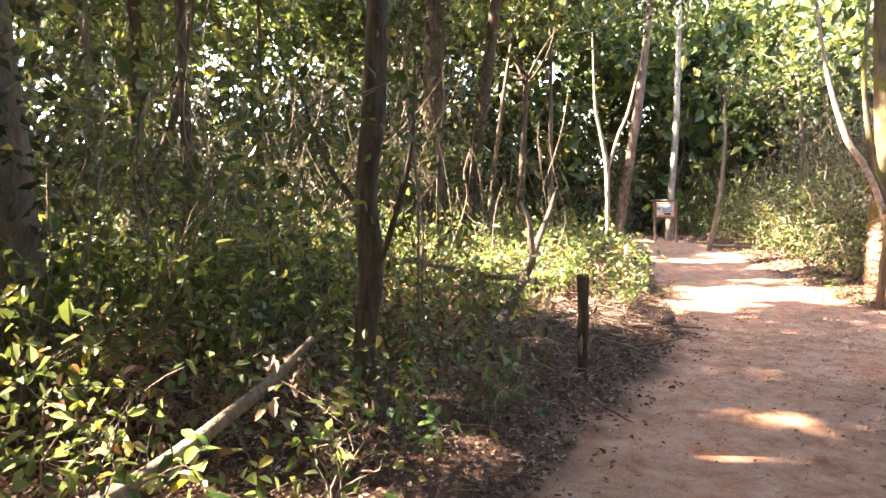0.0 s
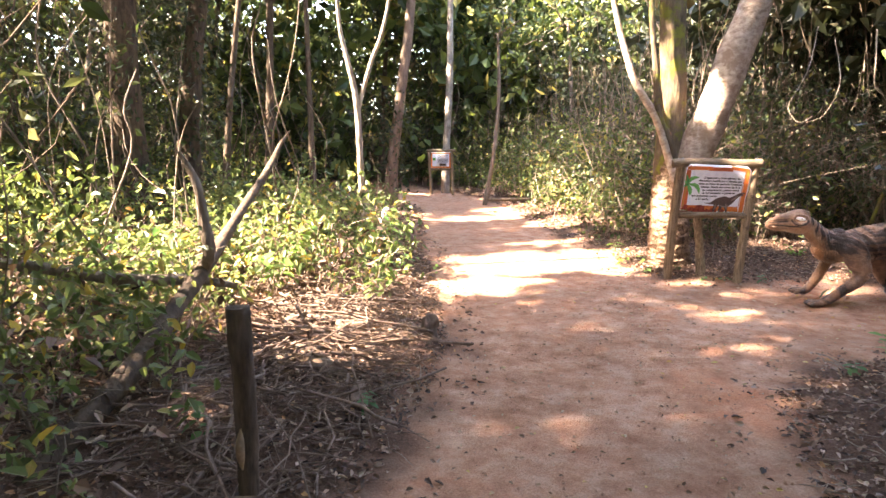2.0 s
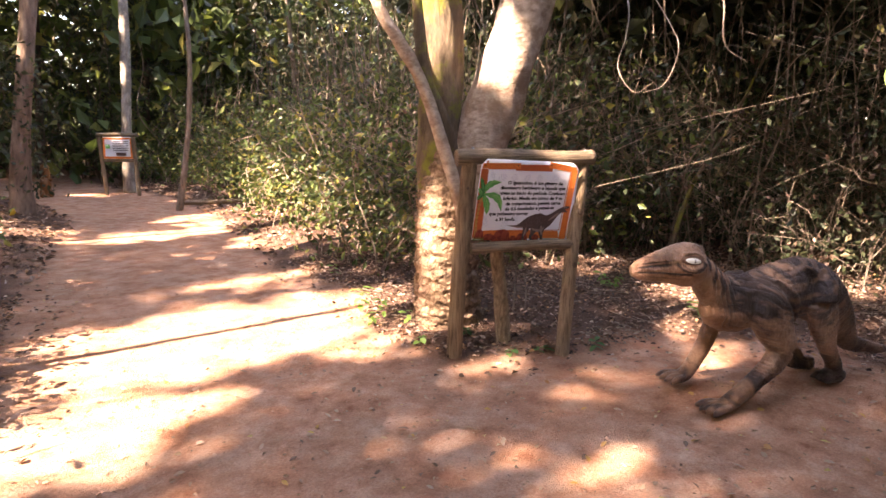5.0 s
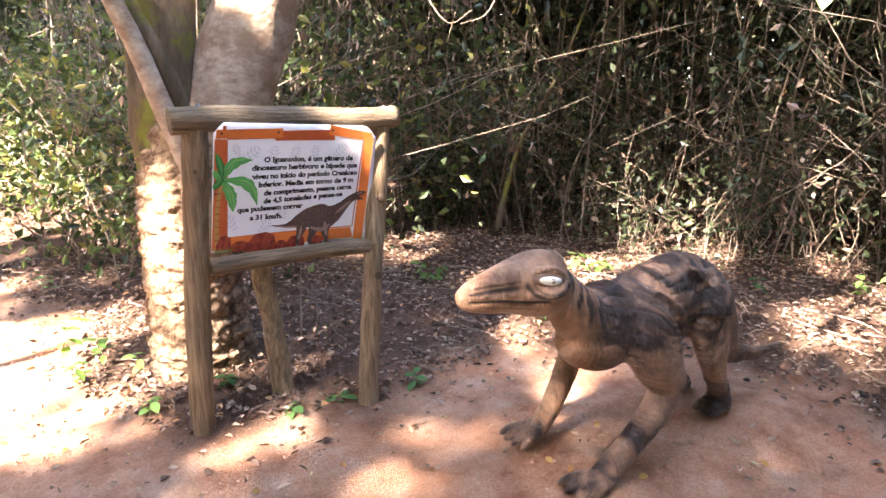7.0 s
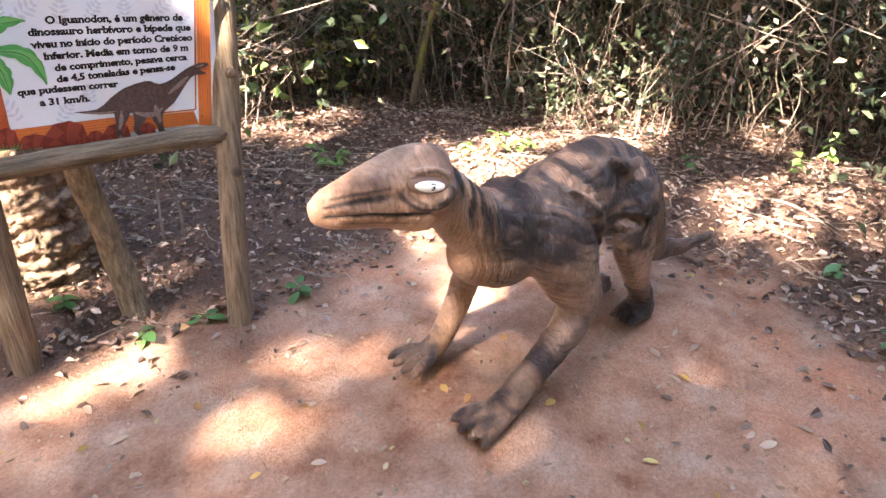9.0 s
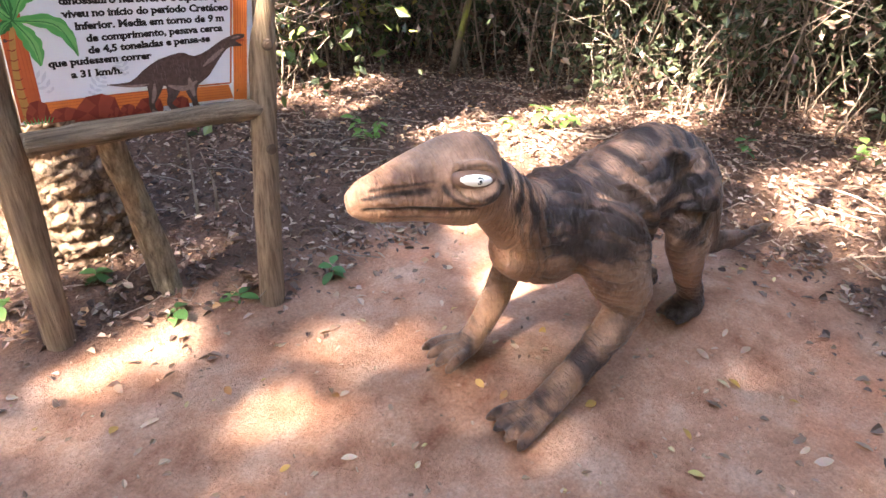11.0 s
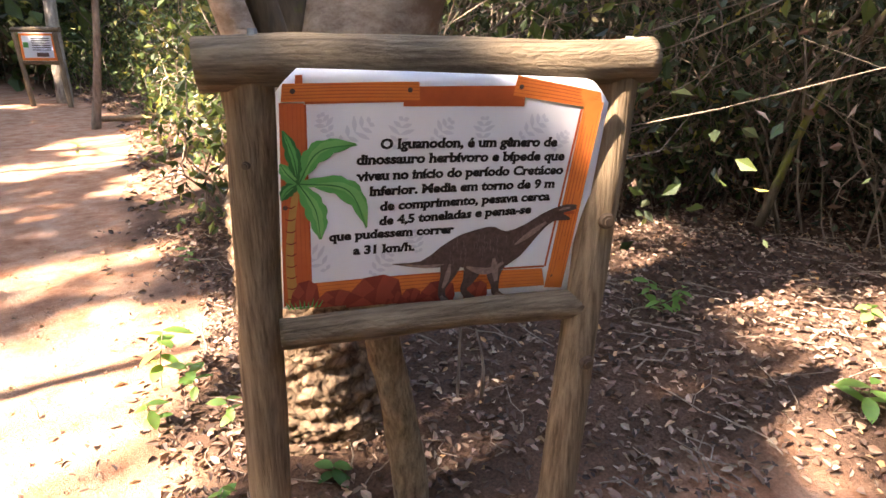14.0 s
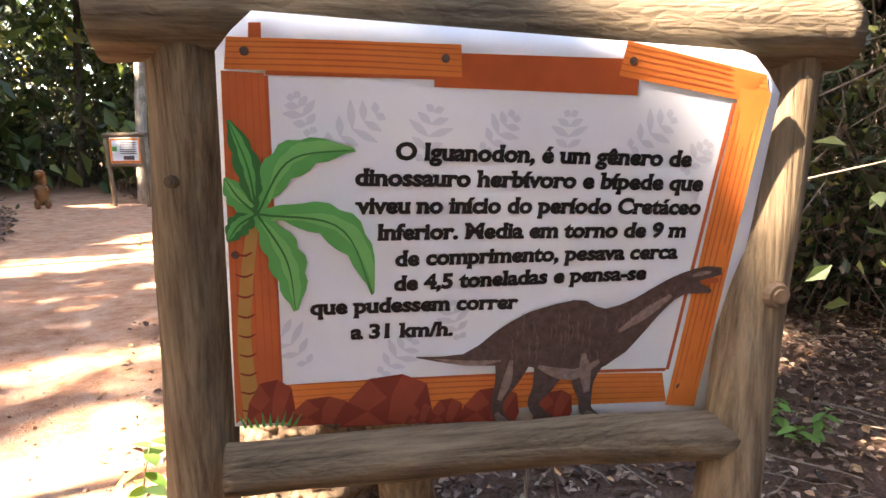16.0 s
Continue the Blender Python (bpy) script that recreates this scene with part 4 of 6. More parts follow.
    # animal picture as plain strokes
    for st in ([(-0.129, -0.189, 0.001), (-0.05, -0.196, 0.011), (0.01, -0.177, 0.034), (0.065, -0.162, 0.054), (0.13, -0.165, 0.073), (0.188, -0.155, 0.052), (0.235, -0.118, 0.031), (0.275, -0.080, 0.021), (0.305, -0.062, 0.019), (0.335, -0.046, 0.013), (0.362, -0.040, 0.006)],
               [(0.305, -0.068, 0.014), (0.330, -0.072, 0.009), (0.352, -0.077, 0.003)],
               [(0.035, -0.17, 0.040), (0.026, -0.23, 0.023), (0.013, -0.275, 0.011), (0.017, -0.305, 0.010), (0.036, -0.322, 0.006)],
               [(0.10, -0.20, 0.035), (0.088, -0.25, 0.019), (0.075, -0.283, 0.010), (0.090, -0.306, 0.010), (0.112, -0.318, 0.006)],
               [(0.165, -0.18, 0.036), (0.157, -0.235, 0.022), (0.165, -0.275, 0.012), (0.172, -0.303, 0.011), (0.203, -0.322, 0.006)]):
        flat_print("animal_print", stroke(st, 22), PRINT_BROWN, sheet, O + 0.012)
    for st in ([(0.075, -0.213, 0.003), (0.11, -0.226, 0.010), (0.145, -0.228, 0.010), (0.18, -0.205, 0.004)], [(0.15, -0.19, 0.004), (0.158, -0.225, 0.010), (0.167, -0.265, 0.005)], [(0.205, -0.15, 0.003), (0.245, -0.118, 0.009), (0.285, -0.085, 0.004)],
               [(-0.10, -0.193, 0.001), (-0.04, -0.203, 0.005), (0.01, -0.20, 0.002)], [(0.028, -0.20, 0.003), (0.024, -0.24, 0.008), (0.015, -0.275, 0.004)], [(0.012, -0.30, 0.004), (0.020, -0.312, 0.007), (0.036, -0.322, 0.004)], [(0.170, -0.303, 0.004), (0.182, -0.313, 0.007), (0.203, -0.322, 0.004)],
               [(0.315, -0.050, 0.002), (0.328, -0.046, 0.004), (0.345, -0.043, 0.002)]):
        flat_print("hide_light_print", stroke(st, 14), PRINT_TAUPE, sheet, O + 0.0128)
    flat_print("mouth_print", stroke([(0.330, -0.060, 0.002), (0.345, -0.058, 0.005), (0.360, -0.056, 0.004)], 8), ORANGE_DARK, sheet, O + 0.0132)
    for k in range(34):
        a, b = 0.02 + 0.17 * rng.random(), -0.185 + 0.075 * rng.random()
        flat_print("hide_line_print", stroke([(a, b, 0.0005), (a + 0.004, b - 0.010, 0.0011), (a + 0.003, b - 0.024, 0.0004)], 6), PRINT_HIDE, sheet, O + 0.0135)
    for k in range(9):
        a = 0.198 + 0.011 * k
        flat_print("hide_line_print", stroke([(a, -0.148 + 0.0085 * k, 0.0004), (a + 0.002, -0.142 + 0.0085 * k, 0.0010), (a + 0.001, -0.134 + 0.0085 * k, 0.0004)], 6), PRINT_HIDE, sheet, O + 0.0135)
    for k, (w, l, r) in enumerate((("O Iguanodon, é um gênero de", (-0.175, 0.125), (0.275, 0.128)), ("dinossauro herbívoro e bípede que", (-0.23, 0.087), (0.302, 0.091)),
                                   ("viveu no início do período Cretáceo", (-0.229, 0.046), (0.306, 0.053)), ("Inferior. Media em torno de 9 m", (-0.196, 0.006), (0.290, 0.015)),
                                   ("de comprimento, pesava cerca", (-0.169, -0.035), (0.284, -0.021)), ("de 4,5 toneladas e pensa-se", (-0.169, -0.075), (0.237, -0.058)),
                                   ("que pudessem correr", (-0.292, -0.111), (0.029, -0.108)), ("a 31 km/h.", (-0.232, -0.154), (-0.072, -0.153)))):
        text_line(w, l, r, 0.0335, sheet)
    return s


build_sign()


def build_far_sign():
    """The same kind of sign, far along the path, in less detail."""
    s = thing("information_sign", "round-timber sign with pale printed panel far along the path", "sign")
    g = gz(7.5, 24.2)
    a, b = Vector((7.25, 24.5, 0)), Vector((7.88, 23.9, 0))
    ex = (b - a).normalized()
    for p, ln in ((a, 0.05), (b, 0.03)):
        part("post", log_mesh("post", [(p.x + ln, p.y, g - 0.05, 0.05), (p.x, p.y, g + 0.7, 0.05), (p.x - ln, p.y, 1.31, 0.048)], LOG), None, s)
    for z, r, o in ((1.36, 0.05, 0.1), (0.72, 0.04, 0.0)):
        p, q = a - ex * o, b + ex * o
        part("rail", log_mesh("rail", [(p.x, p.y, z, r), ((p.x + q.x) / 2, (p.y + q.y) / 2, z + 0.01, r), (q.x, q.y, z, r)], GREYLOG), None, s)
    n = Vector((-ex.y, ex.x, 0)) * -1
    if n.y > 0:
        n = -n
    def quad(name, a0, a1, z0, z1, off, mat, parent):
        bm = bmesh.new()
        w = (b - a).length
        m = Matrix((ex, n, Vector((0, 0, 1)))).transposed().to_4x4()
        m.translation = a + ex * (w * (a0 + a1) / 2) + n * off + Vector((0, 0, (z0 + z1) / 2))
        bmesh.ops.create_cube(bm, size=1, matrix=m @ Matrix.Diagonal((w * (a1 - a0), 0.006, z1 - z0, 1)))
        return part(name, bm, mat, parent)
    pn = quad("panel", 0.06, 0.94, 0.76, 1.31, 0.02, VINYL, s)
    for a0, a1, z0, z1 in ((0.06, 0.94, 1.25, 1.29), (0.06, 0.94, 0.765, 0.82), (0.06, 0.12, 0.82, 1.25), (0.88, 0.94, 0.82, 1.25)):
        quad("printed_plank", a0, a1, z0, z1, 0.027, ORANGE, pn)
    for k in range(6):
        quad("text_bar", 0.36, 0.82, 1.19 - k * 0.045, 1.205 - k * 0.045, 0.030, INK, pn)
    quad("animal_print", 0.45, 0.75, 0.84, 0.92, 0.031, PRINT_BROWN, pn)
    quad("palm_frond_print", 0.14, 0.27, 1.02, 1.12, 0.031, PRINT_GREEN, pn)


build_far_sign()

# ---------- the statue ----------
NOSE = np.array([6.913, 8.763])
BACK, NEAR = np.array([0.912, -0.410]), np.array([-0.410, -0.912])


def swept(rows, sides=26, n=40):
    """A closed rounded body along rows of back, side, height, half height, half width."""
    p = smooth_path(rows, n)
    c = p[:, :3]
    t = unit(np.gradient(c, axis=0))
    lat = unit(np.cross(np.array([0, 0, 1.0]), t))
    lat = np.where(np.linalg.norm(np.cross(np.array([0, 0, 1.0]), t), axis=1, keepdims=True) < 0.15, np.array([0, 1.0, 0]), lat)
    up = np.cross(t, lat)
    a = np.linspace(0, 2 * np.pi, sides, endpoint=False)
    v = c[:, None] + up[:, None] * np.cos(a)[None, :, None] * p[:, 3][:, None, None] + lat[:, None] * np.sin(a)[None, :, None] * p[:, 4][:, None, None]
    v = v.reshape(-1, 3)
    i = np.arange(n - 1)[:, None] * sides
    j = np.arange(sides)[None]
    k = (j + 1) % sides
    f = [tuple(q) for q in np.stack([i + j, i + k, i + sides + k, i + sides + j], -1).reshape(-1, 4)]
    f.append(tuple(range(sides))[::-1])
    f.append(tuple(range((n - 1) * sides, n * sides)))
    return v, f


def toe(x, y, z, dx, dy, ln=0.12, r=0.022):
    return [(x, y, z + 0.02, r, r), (x + dx * ln * 0.5, y + dy * ln * 0.5, z + 0.018, r * 1.15, r * 1.1), (x + dx * ln * 0.85, y + dy * ln * 0.85, z + 0.004, r * 0.9, r * 0.9), (x + dx * ln, y + dy * ln, z - 0.006, r * 0.35, r * 0.35)]


def build_statue():
    """Crouching four-legged dinosaur in painted cement; one mesh. Columns: back, near side, height, half height, half width."""
    pieces = [
        # head from beak to neck
        [(-0.008, 0.000, 0.552, 0.026, 0.026), (0.03, 0.010, 0.556, 0.058, 0.046), (0.10, 0.033, 0.568, 0.082, 0.065), (0.18, 0.062, 0.587, 0.105, 0.086), (0.26, 0.092, 0.598, 0.132, 0.107), (0.33, 0.115, 0.598, 0.136, 0.112), (0.39, 0.130, 0.590, 0.112, 0.092), (0.42, 0.135, 0.60, 0.05, 0.05)],
        # neck
        [(0.34, 0.118, 0.60, 0.085, 0.085), (0.43, 0.115, 0.525, 0.100, 0.092), (0.52, 0.100, 0.44, 0.115, 0.110), (0.62, 0.085, 0.375, 0.140, 0.145), (0.74, 0.07, 0.37, 0.175, 0.18)],
        # chest and trunk
        [(0.47, 0.10, 0.30, 0.05, 0.05), (0.54, 0.09, 0.30, 0.12, 0.115), (0.66, 0.075, 0.305, 0.165, 0.165), (0.80, 0.065, 0.325, 0.165, 0.175), (0.97, 0.06, 0.365, 0.185, 0.18), (1.12, 0.055, 0.39, 0.195, 0.18), (1.25, 0.05, 0.395, 0.20, 0.175), (1.40, 0.05, 0.32, 0.185, 0.155), (1.54, 0.045, 0.19, 0.15, 0.115), (1.65, 0.04, 0.05, 0.10, 0.08), (1.78, 0.03, -0.04, 0.062, 0.055), (1.98, 0.01, -0.095, 0.042, 0.04), (2.2, 0.0, -0.115, 0.026, 0.026), (2.40, -0.01, -0.115, 0.007, 0.007)],
        # near foreleg: shoulder, upper arm, sharp elbow, long forearm laid forward
        [(0.74, 0.18, 0.44, 0.05, 0.04), (0.79, 0.225, 0.36, 0.13, 0.075), (0.84, 0.26, 0.25, 0.13, 0.088), (0.89, 0.275, 0.14, 0.105, 0.085), (0.905, 0.285, 0.06, 0.082, 0.076), (0.86, 0.29, -0.01, 0.068, 0.068), (0.76, 0.29, -0.09, 0.058, 0.062), (0.65, 0.288, -0.175, 0.052, 0.058), (0.55, 0.285, -0.245, 0.042, 0.064), (0.48, 0.28, -0.28, 0.028, 0.06)],
        # far foreleg
        [(0.74, -0.05, 0.38, 0.08, 0.06), (0.73, -0.09, 0.25, 0.085, 0.065), (0.69, -0.10, 0.10, 0.062, 0.058), (0.625, -0.10, -0.04, 0.052, 0.052), (0.57, -0.10, -0.13, 0.047, 0.052), (0.52, -0.11, -0.20, 0.042, 0.062), (0.46, -0.12, -0.235, 0.028, 0.06)],
        # near hind leg: broad folded thigh, narrow shin, foot
        [(1.24, 0.17, 0.54, 0.05, 0.035), (1.25, 0.21, 0.43, 0.105, 0.06), (1.25, 0.235, 0.30, 0.105, 0.07), (1.265, 0.245, 0.17, 0.090, 0.068), (1.30, 0.24, 0.07, 0.070, 0.060), (1.36, 0.22, -0.01, 0.056, 0.054), (1.42, 0.20, -0.08, 0.052, 0.056), (1.45, 0.19, -0.16, 0.048, 0.058), (1.46, 0.19, -0.22, 0.045, 0.058)],
        [(1.53, 0.175, -0.185, 0.04, 0.045), (1.46, 0.185, -0.175, 0.055, 0.066), (1.38, 0.195, -0.185, 0.045, 0.065), (1.33, 0.20, -0.20, 0.02, 0.05)],
        # far hind leg
        [(1.20, -0.08, 0.48, 0.06, 0.04), (1.23, -0.10, 0.36, 0.12, 0.07), (1.24, -0.115, 0.2, 0.11, 0.075), (1.26, -0.11, 0.08, 0.08, 0.07), (1.32, -0.10, -0.05, 0.06, 0.06), (1.40, -0.09, -0.13, 0.055, 0.06), (1.44, -0.08, -0.2, 0.04, 0.06)],
        [(1.52, -0.07, -0.19, 0.05, 0.06), (1.42, -0.08, -0.18, 0.055, 0.065), (1.34, -0.09, -0.19, 0.03, 0.055)],
        # folds of hide on shoulder and hip
        [(0.62, 0.17, 0.42, 0.015, 0.012), (0.70, 0.215, 0.42, 0.026, 0.02), (0.82, 0.24, 0.43, 0.03, 0.02), (0.97, 0.235, 0.38, 0.02, 0.015)],
        [(0.90, 0.20, 0.50, 0.012, 0.010), (0.99, 0.235, 0.42, 0.024, 0.018), (1.05, 0.235, 0.30, 0.024, 0.018), (1.04, 0.21, 0.20, 0.012, 0.010)],
        [(1.12, 0.18, 0.56, 0.02, 0.015), (1.22, 0.215, 0.50, 0.03, 0.02), (1.34, 0.215, 0.38, 0.032, 0.022), (1.38, 0.20, 0.22, 0.02, 0.016)],
        # brow and cheek folds
        [(0.21, 0.135, 0.660, 0.006, 0.006), (0.24, 0.185, 0.678, 0.012, 0.012), (0.295, 0.212, 0.682, 0.014, 0.012), (0.345, 0.215, 0.655, 0.012, 0.010)],
        [(0.20, 0.142, 0.612, 0.008, 0.008), (0.24, 0.198, 0.588, 0.017, 0.015), (0.305, 0.226, 0.586, 0.020, 0.018), (0.36, 0.228, 0.622, 0.018, 0.016)],
        # ridge of the snout
        [(0.02, 0.035, 0.585, 0.010, 0.010), (0.09, 0.075, 0.606, 0.014, 0.012), (0.17, 0.125, 0.640, 0.015, 0.012), (0.22, 0.155, 0.668, 0.010, 0.010)],
    ]
    for k in (-1.5, -0.5, 0.5, 1.5):
        pieces.append(toe(0.52, 0.285 + k * 0.034, -0.272, -0.95, 0.16 * k, 0.165 - 0.012 * abs(k), 0.021))
        pieces.append(toe(0.50, -0.115 + k * 0.034, -0.225, -0.95, 0.16 * k, 0.16 - 0.012 * abs(k), 0.020))
    for k in (-1, 0, 1):
        pieces.append(toe(1.40, 0.195 + k * 0.04, -0.195, -0.95, 0.1 * k, 0.10, 0.021))
    V, F, o = [], [], 0
    for i, rows in enumerate(pieces):
        v, f = swept(rows, *((16, 14) if i > 8 else (28, 44)))
        V.append(v)
        F += [tuple(int(q) + o for q in t) for t in f]
        o += len(v)
    me = bpy.data.meshes.new("statue_shape")
    me.from_pydata(np.vstack(V).tolist(), [], F)
    tmp = new("statue_shape", me)
    rem = tmp.modifiers.new("union", "REMESH")
    rem.mode, rem.voxel_size, rem.use_smooth_shade = "VOXEL", 0.0078, True
    smo = tmp.modifiers.new("soften", "SMOOTH")
    smo.factor, smo.iterations = 0.5, 6
    body = bpy.data.meshes.new_from_object(tmp.evaluated_get(bpy.context.evaluated_depsgraph_get()))
    bpy.data.objects.remove(tmp)
    co = np.empty(len(body.vertices) * 3, np.float32)
    body.vertices.foreach_get("co", co)
    co = co.reshape(-1, 3).astype(float)
    no = np.empty(len(body.vertices) * 3, np.float32)
    body.vertices.foreach_get("normal", no)
    no = no.reshape(-1, 3).astype(float)
    u, s, z = co.T
    mid = np.where(u < 0.40, 0.008 + 0.32 * u, 0.115 - 0.05 * sm(0.4, 1.0, u))
    head = 1 - sm(0.36, 0.42, u + (z - 0.6) * 0.4)
    side = np.abs(s - mid)
    # mouth groove along the beak, fold behind the cheek, hide wrinkles
    mouth_z = 0.548 + 0.05 * np.clip(u, 0, 0.3) - 0.10 * np.clip(u - 0.12, 0, 1) ** 1.0 * 0.6
    groove = head * np.exp(-((z - mouth_z) / 0.006) ** 2) * sm(0.0, 0.03, u) * (1 - sm(0.26, 0.31, u)) * sm(0.012, 0.03, side)
    hollow = head * np.exp(-((z - (0.585 + 0.16 * u)) / 0.018) ** 2) * np.exp(-((u - 0.12) / 0.09) ** 2) * sm(0.02, 0.04, side)
    # folds of hide: long folds on the flank, level creases on the legs, upright cords on the neck
    crease = lambda q, sharp: np.exp(-(np.sin(q) / sharp) ** 2)
    trunk = (1 - head) * sm(0.05, 0.16, z) * sm(0.50, 0.62, u)
    legs = (1 - head) * sm(0.16, 0.05, z)
    neck = (1 - head) * sm(0.64, 0.54, u)
    along = z - 0.30 * u + 0.10 * np.sin((u - 0.8) * 5.5)
    wr = 0.7 * trunk * crease(along * 85 + 3.4 * wob(u * 6, z * 6 + s * 5) + 1.6 * wob(u * 17, z * 15), 0.4) * (0.4 + 0.6 * sm(-0.4, 0.4, wob(u * 9, z * 8, 1.0, 1.1)))
    wr = wr + legs * 0.5 * crease(z * 150 + u * 30 + 1.5 * wob(u * 16, z * 14), 0.45) * sm(-0.6, 0.2, wob(u * 11, z * 12, 1.0, 0.3))
    wr = wr + neck * 0.8 * crease((u + 0.25 * z) * 105 + 1.2 * wob(u * 8, z * 14) + s * 20, 0.5)
    low = wob(u * 14 + s * 5, z * 13, 1.0, 1.5)
    knuckle = (1 - head) * np.abs(wob(u * 34 + s * 20, z * 30, 1.0, 0.7))
    co -= no * (0.012 * groove + 0.012 * hollow + 0.013 * wr + 0.006 * low * (1 - head) + 0.003 * knuckle)[:, None]
    # painted stripes: broken dark bands along the folds of the back, smears on the legs, streaks along the beak
    band = 0.8 * np.sin(along * 62 + 4.0 * wob(u * 4, z * 4 + s * 4, 1.0, 0.7) + 2.0 * wob(u * 9, z * 8, 1.0, 1.7)) + 0.9 * wob(u * 13 + z * 6, z * 11 - u * 5 + s * 8, 1.0, 3.3) + 0.5 * wob(u * 30 + z * 22, z * 18 + s * 25, 1.0, 0.2)
    back = sm(0.06, 0.34, z + 0.08 * wob(u * 7, s * 7)) * sm(0.50, 0.66, u)
    # the wr terms here and below put the shade of the creases into the colour
    stripe_crease = back * (0.50 + 0.70 * sm(-0.7, 0.7, band)) + 0.45 * trunk * wr
    shoulder = trunk * 0.45 * sm(0.15, 0.02, np.hypot(u - 0.70, (z - 0.42) * 0.8) + 0.03 * wob(u * 20, z * 20))
    limb = legs * (0.75 * sm(0.14, -0.18, z) * sm(0.12, 0.25, s) + 0.72 * sm(-0.1, 1.0, wob(u * 10, z * 7 + s * 6, 1.0, 2.0) + 0.5 * wob(u * 24, z * 15)) + 0.40 * wr)
    feet = sm(-0.05, -0.26, z + 0.04 * wob(u * 14, s * 14)) * (0.85 + 0.4 * wob(u * 20, s * 30))
    nape = neck * (0.25 + 0.95 * sm(0.36, 0.50, z + 0.3 * (u - 0.5)) * sm(-0.25, 0.5, np.sin(u * 105 + 2 * wob(u * 16, z * 16) + s * 20)) + 0.2 * wr)
    line = lambda zc, w: np.exp(-((z - zc) / w) ** 2)
    streak = head * sm(0.015, 0.03, side) * (1.9 * groove + 1.5 * line(0.575 + 0.20 * u, 0.004 + 0.05 * np.clip(u, 0, 0.2)) * sm(0.0, 0.03, u) * sm(0.21, 0.15, u) + 1.2 * line(0.592 + 0.24 * u, 0.006) * sm(0.02, 0.05, u) * sm(0.22, 0.14, u) + 0.9 * line(0.528 - 0.02 * u, 0.005) * sm(0.04, 0.08, u) * sm(0.30, 0.2, u))
    mark = head * 0.5 * sm(0.2, 1.0, wob(u * 13 + 2, z * 34 + s * 9, 1.0, 5.0))
    cheek = head * sm(0.05, 0.08, side) * (1.3 * np.exp(-((np.hypot(u - 0.275, (z - 0.635) * 1.15) - 0.074) / 0.010) ** 2) * sm(0.650, 0.615, z) + 0.9 * np.exp(-((np.hypot(u - 0.28, (z - 0.635) * 1.2) - 0.058) / 0.008) ** 2))
    tailp = sm(1.45, 1.7, u) * 0.6
    dark = np.clip(stripe_crease + shoulder + limb + 1.15 * feet + nape + streak + mark + cheek + tailp, 0, 1.3) - 0.22 * head
    belly = np.clip((1 - head) * sm(0.46, 0.25, z) * sm(-0.3, -0.1, z) * sm(0.9, 0.6, u) * sm(0.23, 0.15, s) + 0.35 * head * sm(0.60, 0.5, z), 0, 1)
    place = np.stack([NOSE[0] + BACK[0] * co[:, 0] + NEAR[0] * co[:, 1], NOSE[1] + BACK[1] * co[:, 0] + NEAR[1] * co[:, 1], co[:, 2]], -1)
    body.vertices.foreach_set("co", place.astype(np.float32).ravel())
    for key, val in (("stripe_crease", dark), ("belly", belly)):
        body.attributes.new(key, "FLOAT", "POINT").data.foreach_set("value", val.astype(np.float32))
    body.materials.clear()
    for m in (CEMENT, EYE_WHITE, INK, EYE_RIM):
        body.materials.append(m)
    body.flip_normals()
    # painted eyes set into the head, both sides
    bm = bmesh.new()
    bm.from_mesh(body)
    def spot(b0, s0, z0, r, mat, turn):
        q = NOSE + BACK * b0 + NEAR * s0
        m = Matrix.Translation((q[0], q[1], z0)) @ Matrix.Rotation(math.atan2(BACK[1], BACK[0]) + turn, 4, "Z") @ Matrix.Rotation(0.12, 4, "Y") @ Matrix.Diagonal((*r, 1))
        got = bmesh.ops.create_uvsphere(bm, u_segments=20, v_segments=12, radius=1, matrix=m)
        for f in {f for v in got["verts"] for f in v.link_faces}:
            f.material_index, f.smooth = mat, True
    for sg in (1, -1):
        c = 0.092
        tn = -0.32 if sg > 0 else 0.32 + 0.6
        spot(0.280, c + sg * 0.106, 0.640, (0.066, 0.0235, 0.034), 3, tn)
        spot(0.280, c + sg * 0.109, 0.641, (0.055, 0.0255, 0.0235), 1, tn)
        spot(0.280, c + sg * 0.132, 0.641, (0.011, 0.004, 0.011), 2, tn)
        spot(0.280, c + sg * 0.135, 0.642, (0.0075, 0.002, 0.0075), 1, tn)
        spot(0.280, c + sg * 0.137, 0.641, (0.004, 0.002, 0.004), 2, tn)
    bm.to_mesh(body)
    bm.free()
    ob = new("dinosaur_statue", body)
    return tagged(ob, "painted brown striped cement dinosaur crouching on bare earth", "statue")


build_statue()


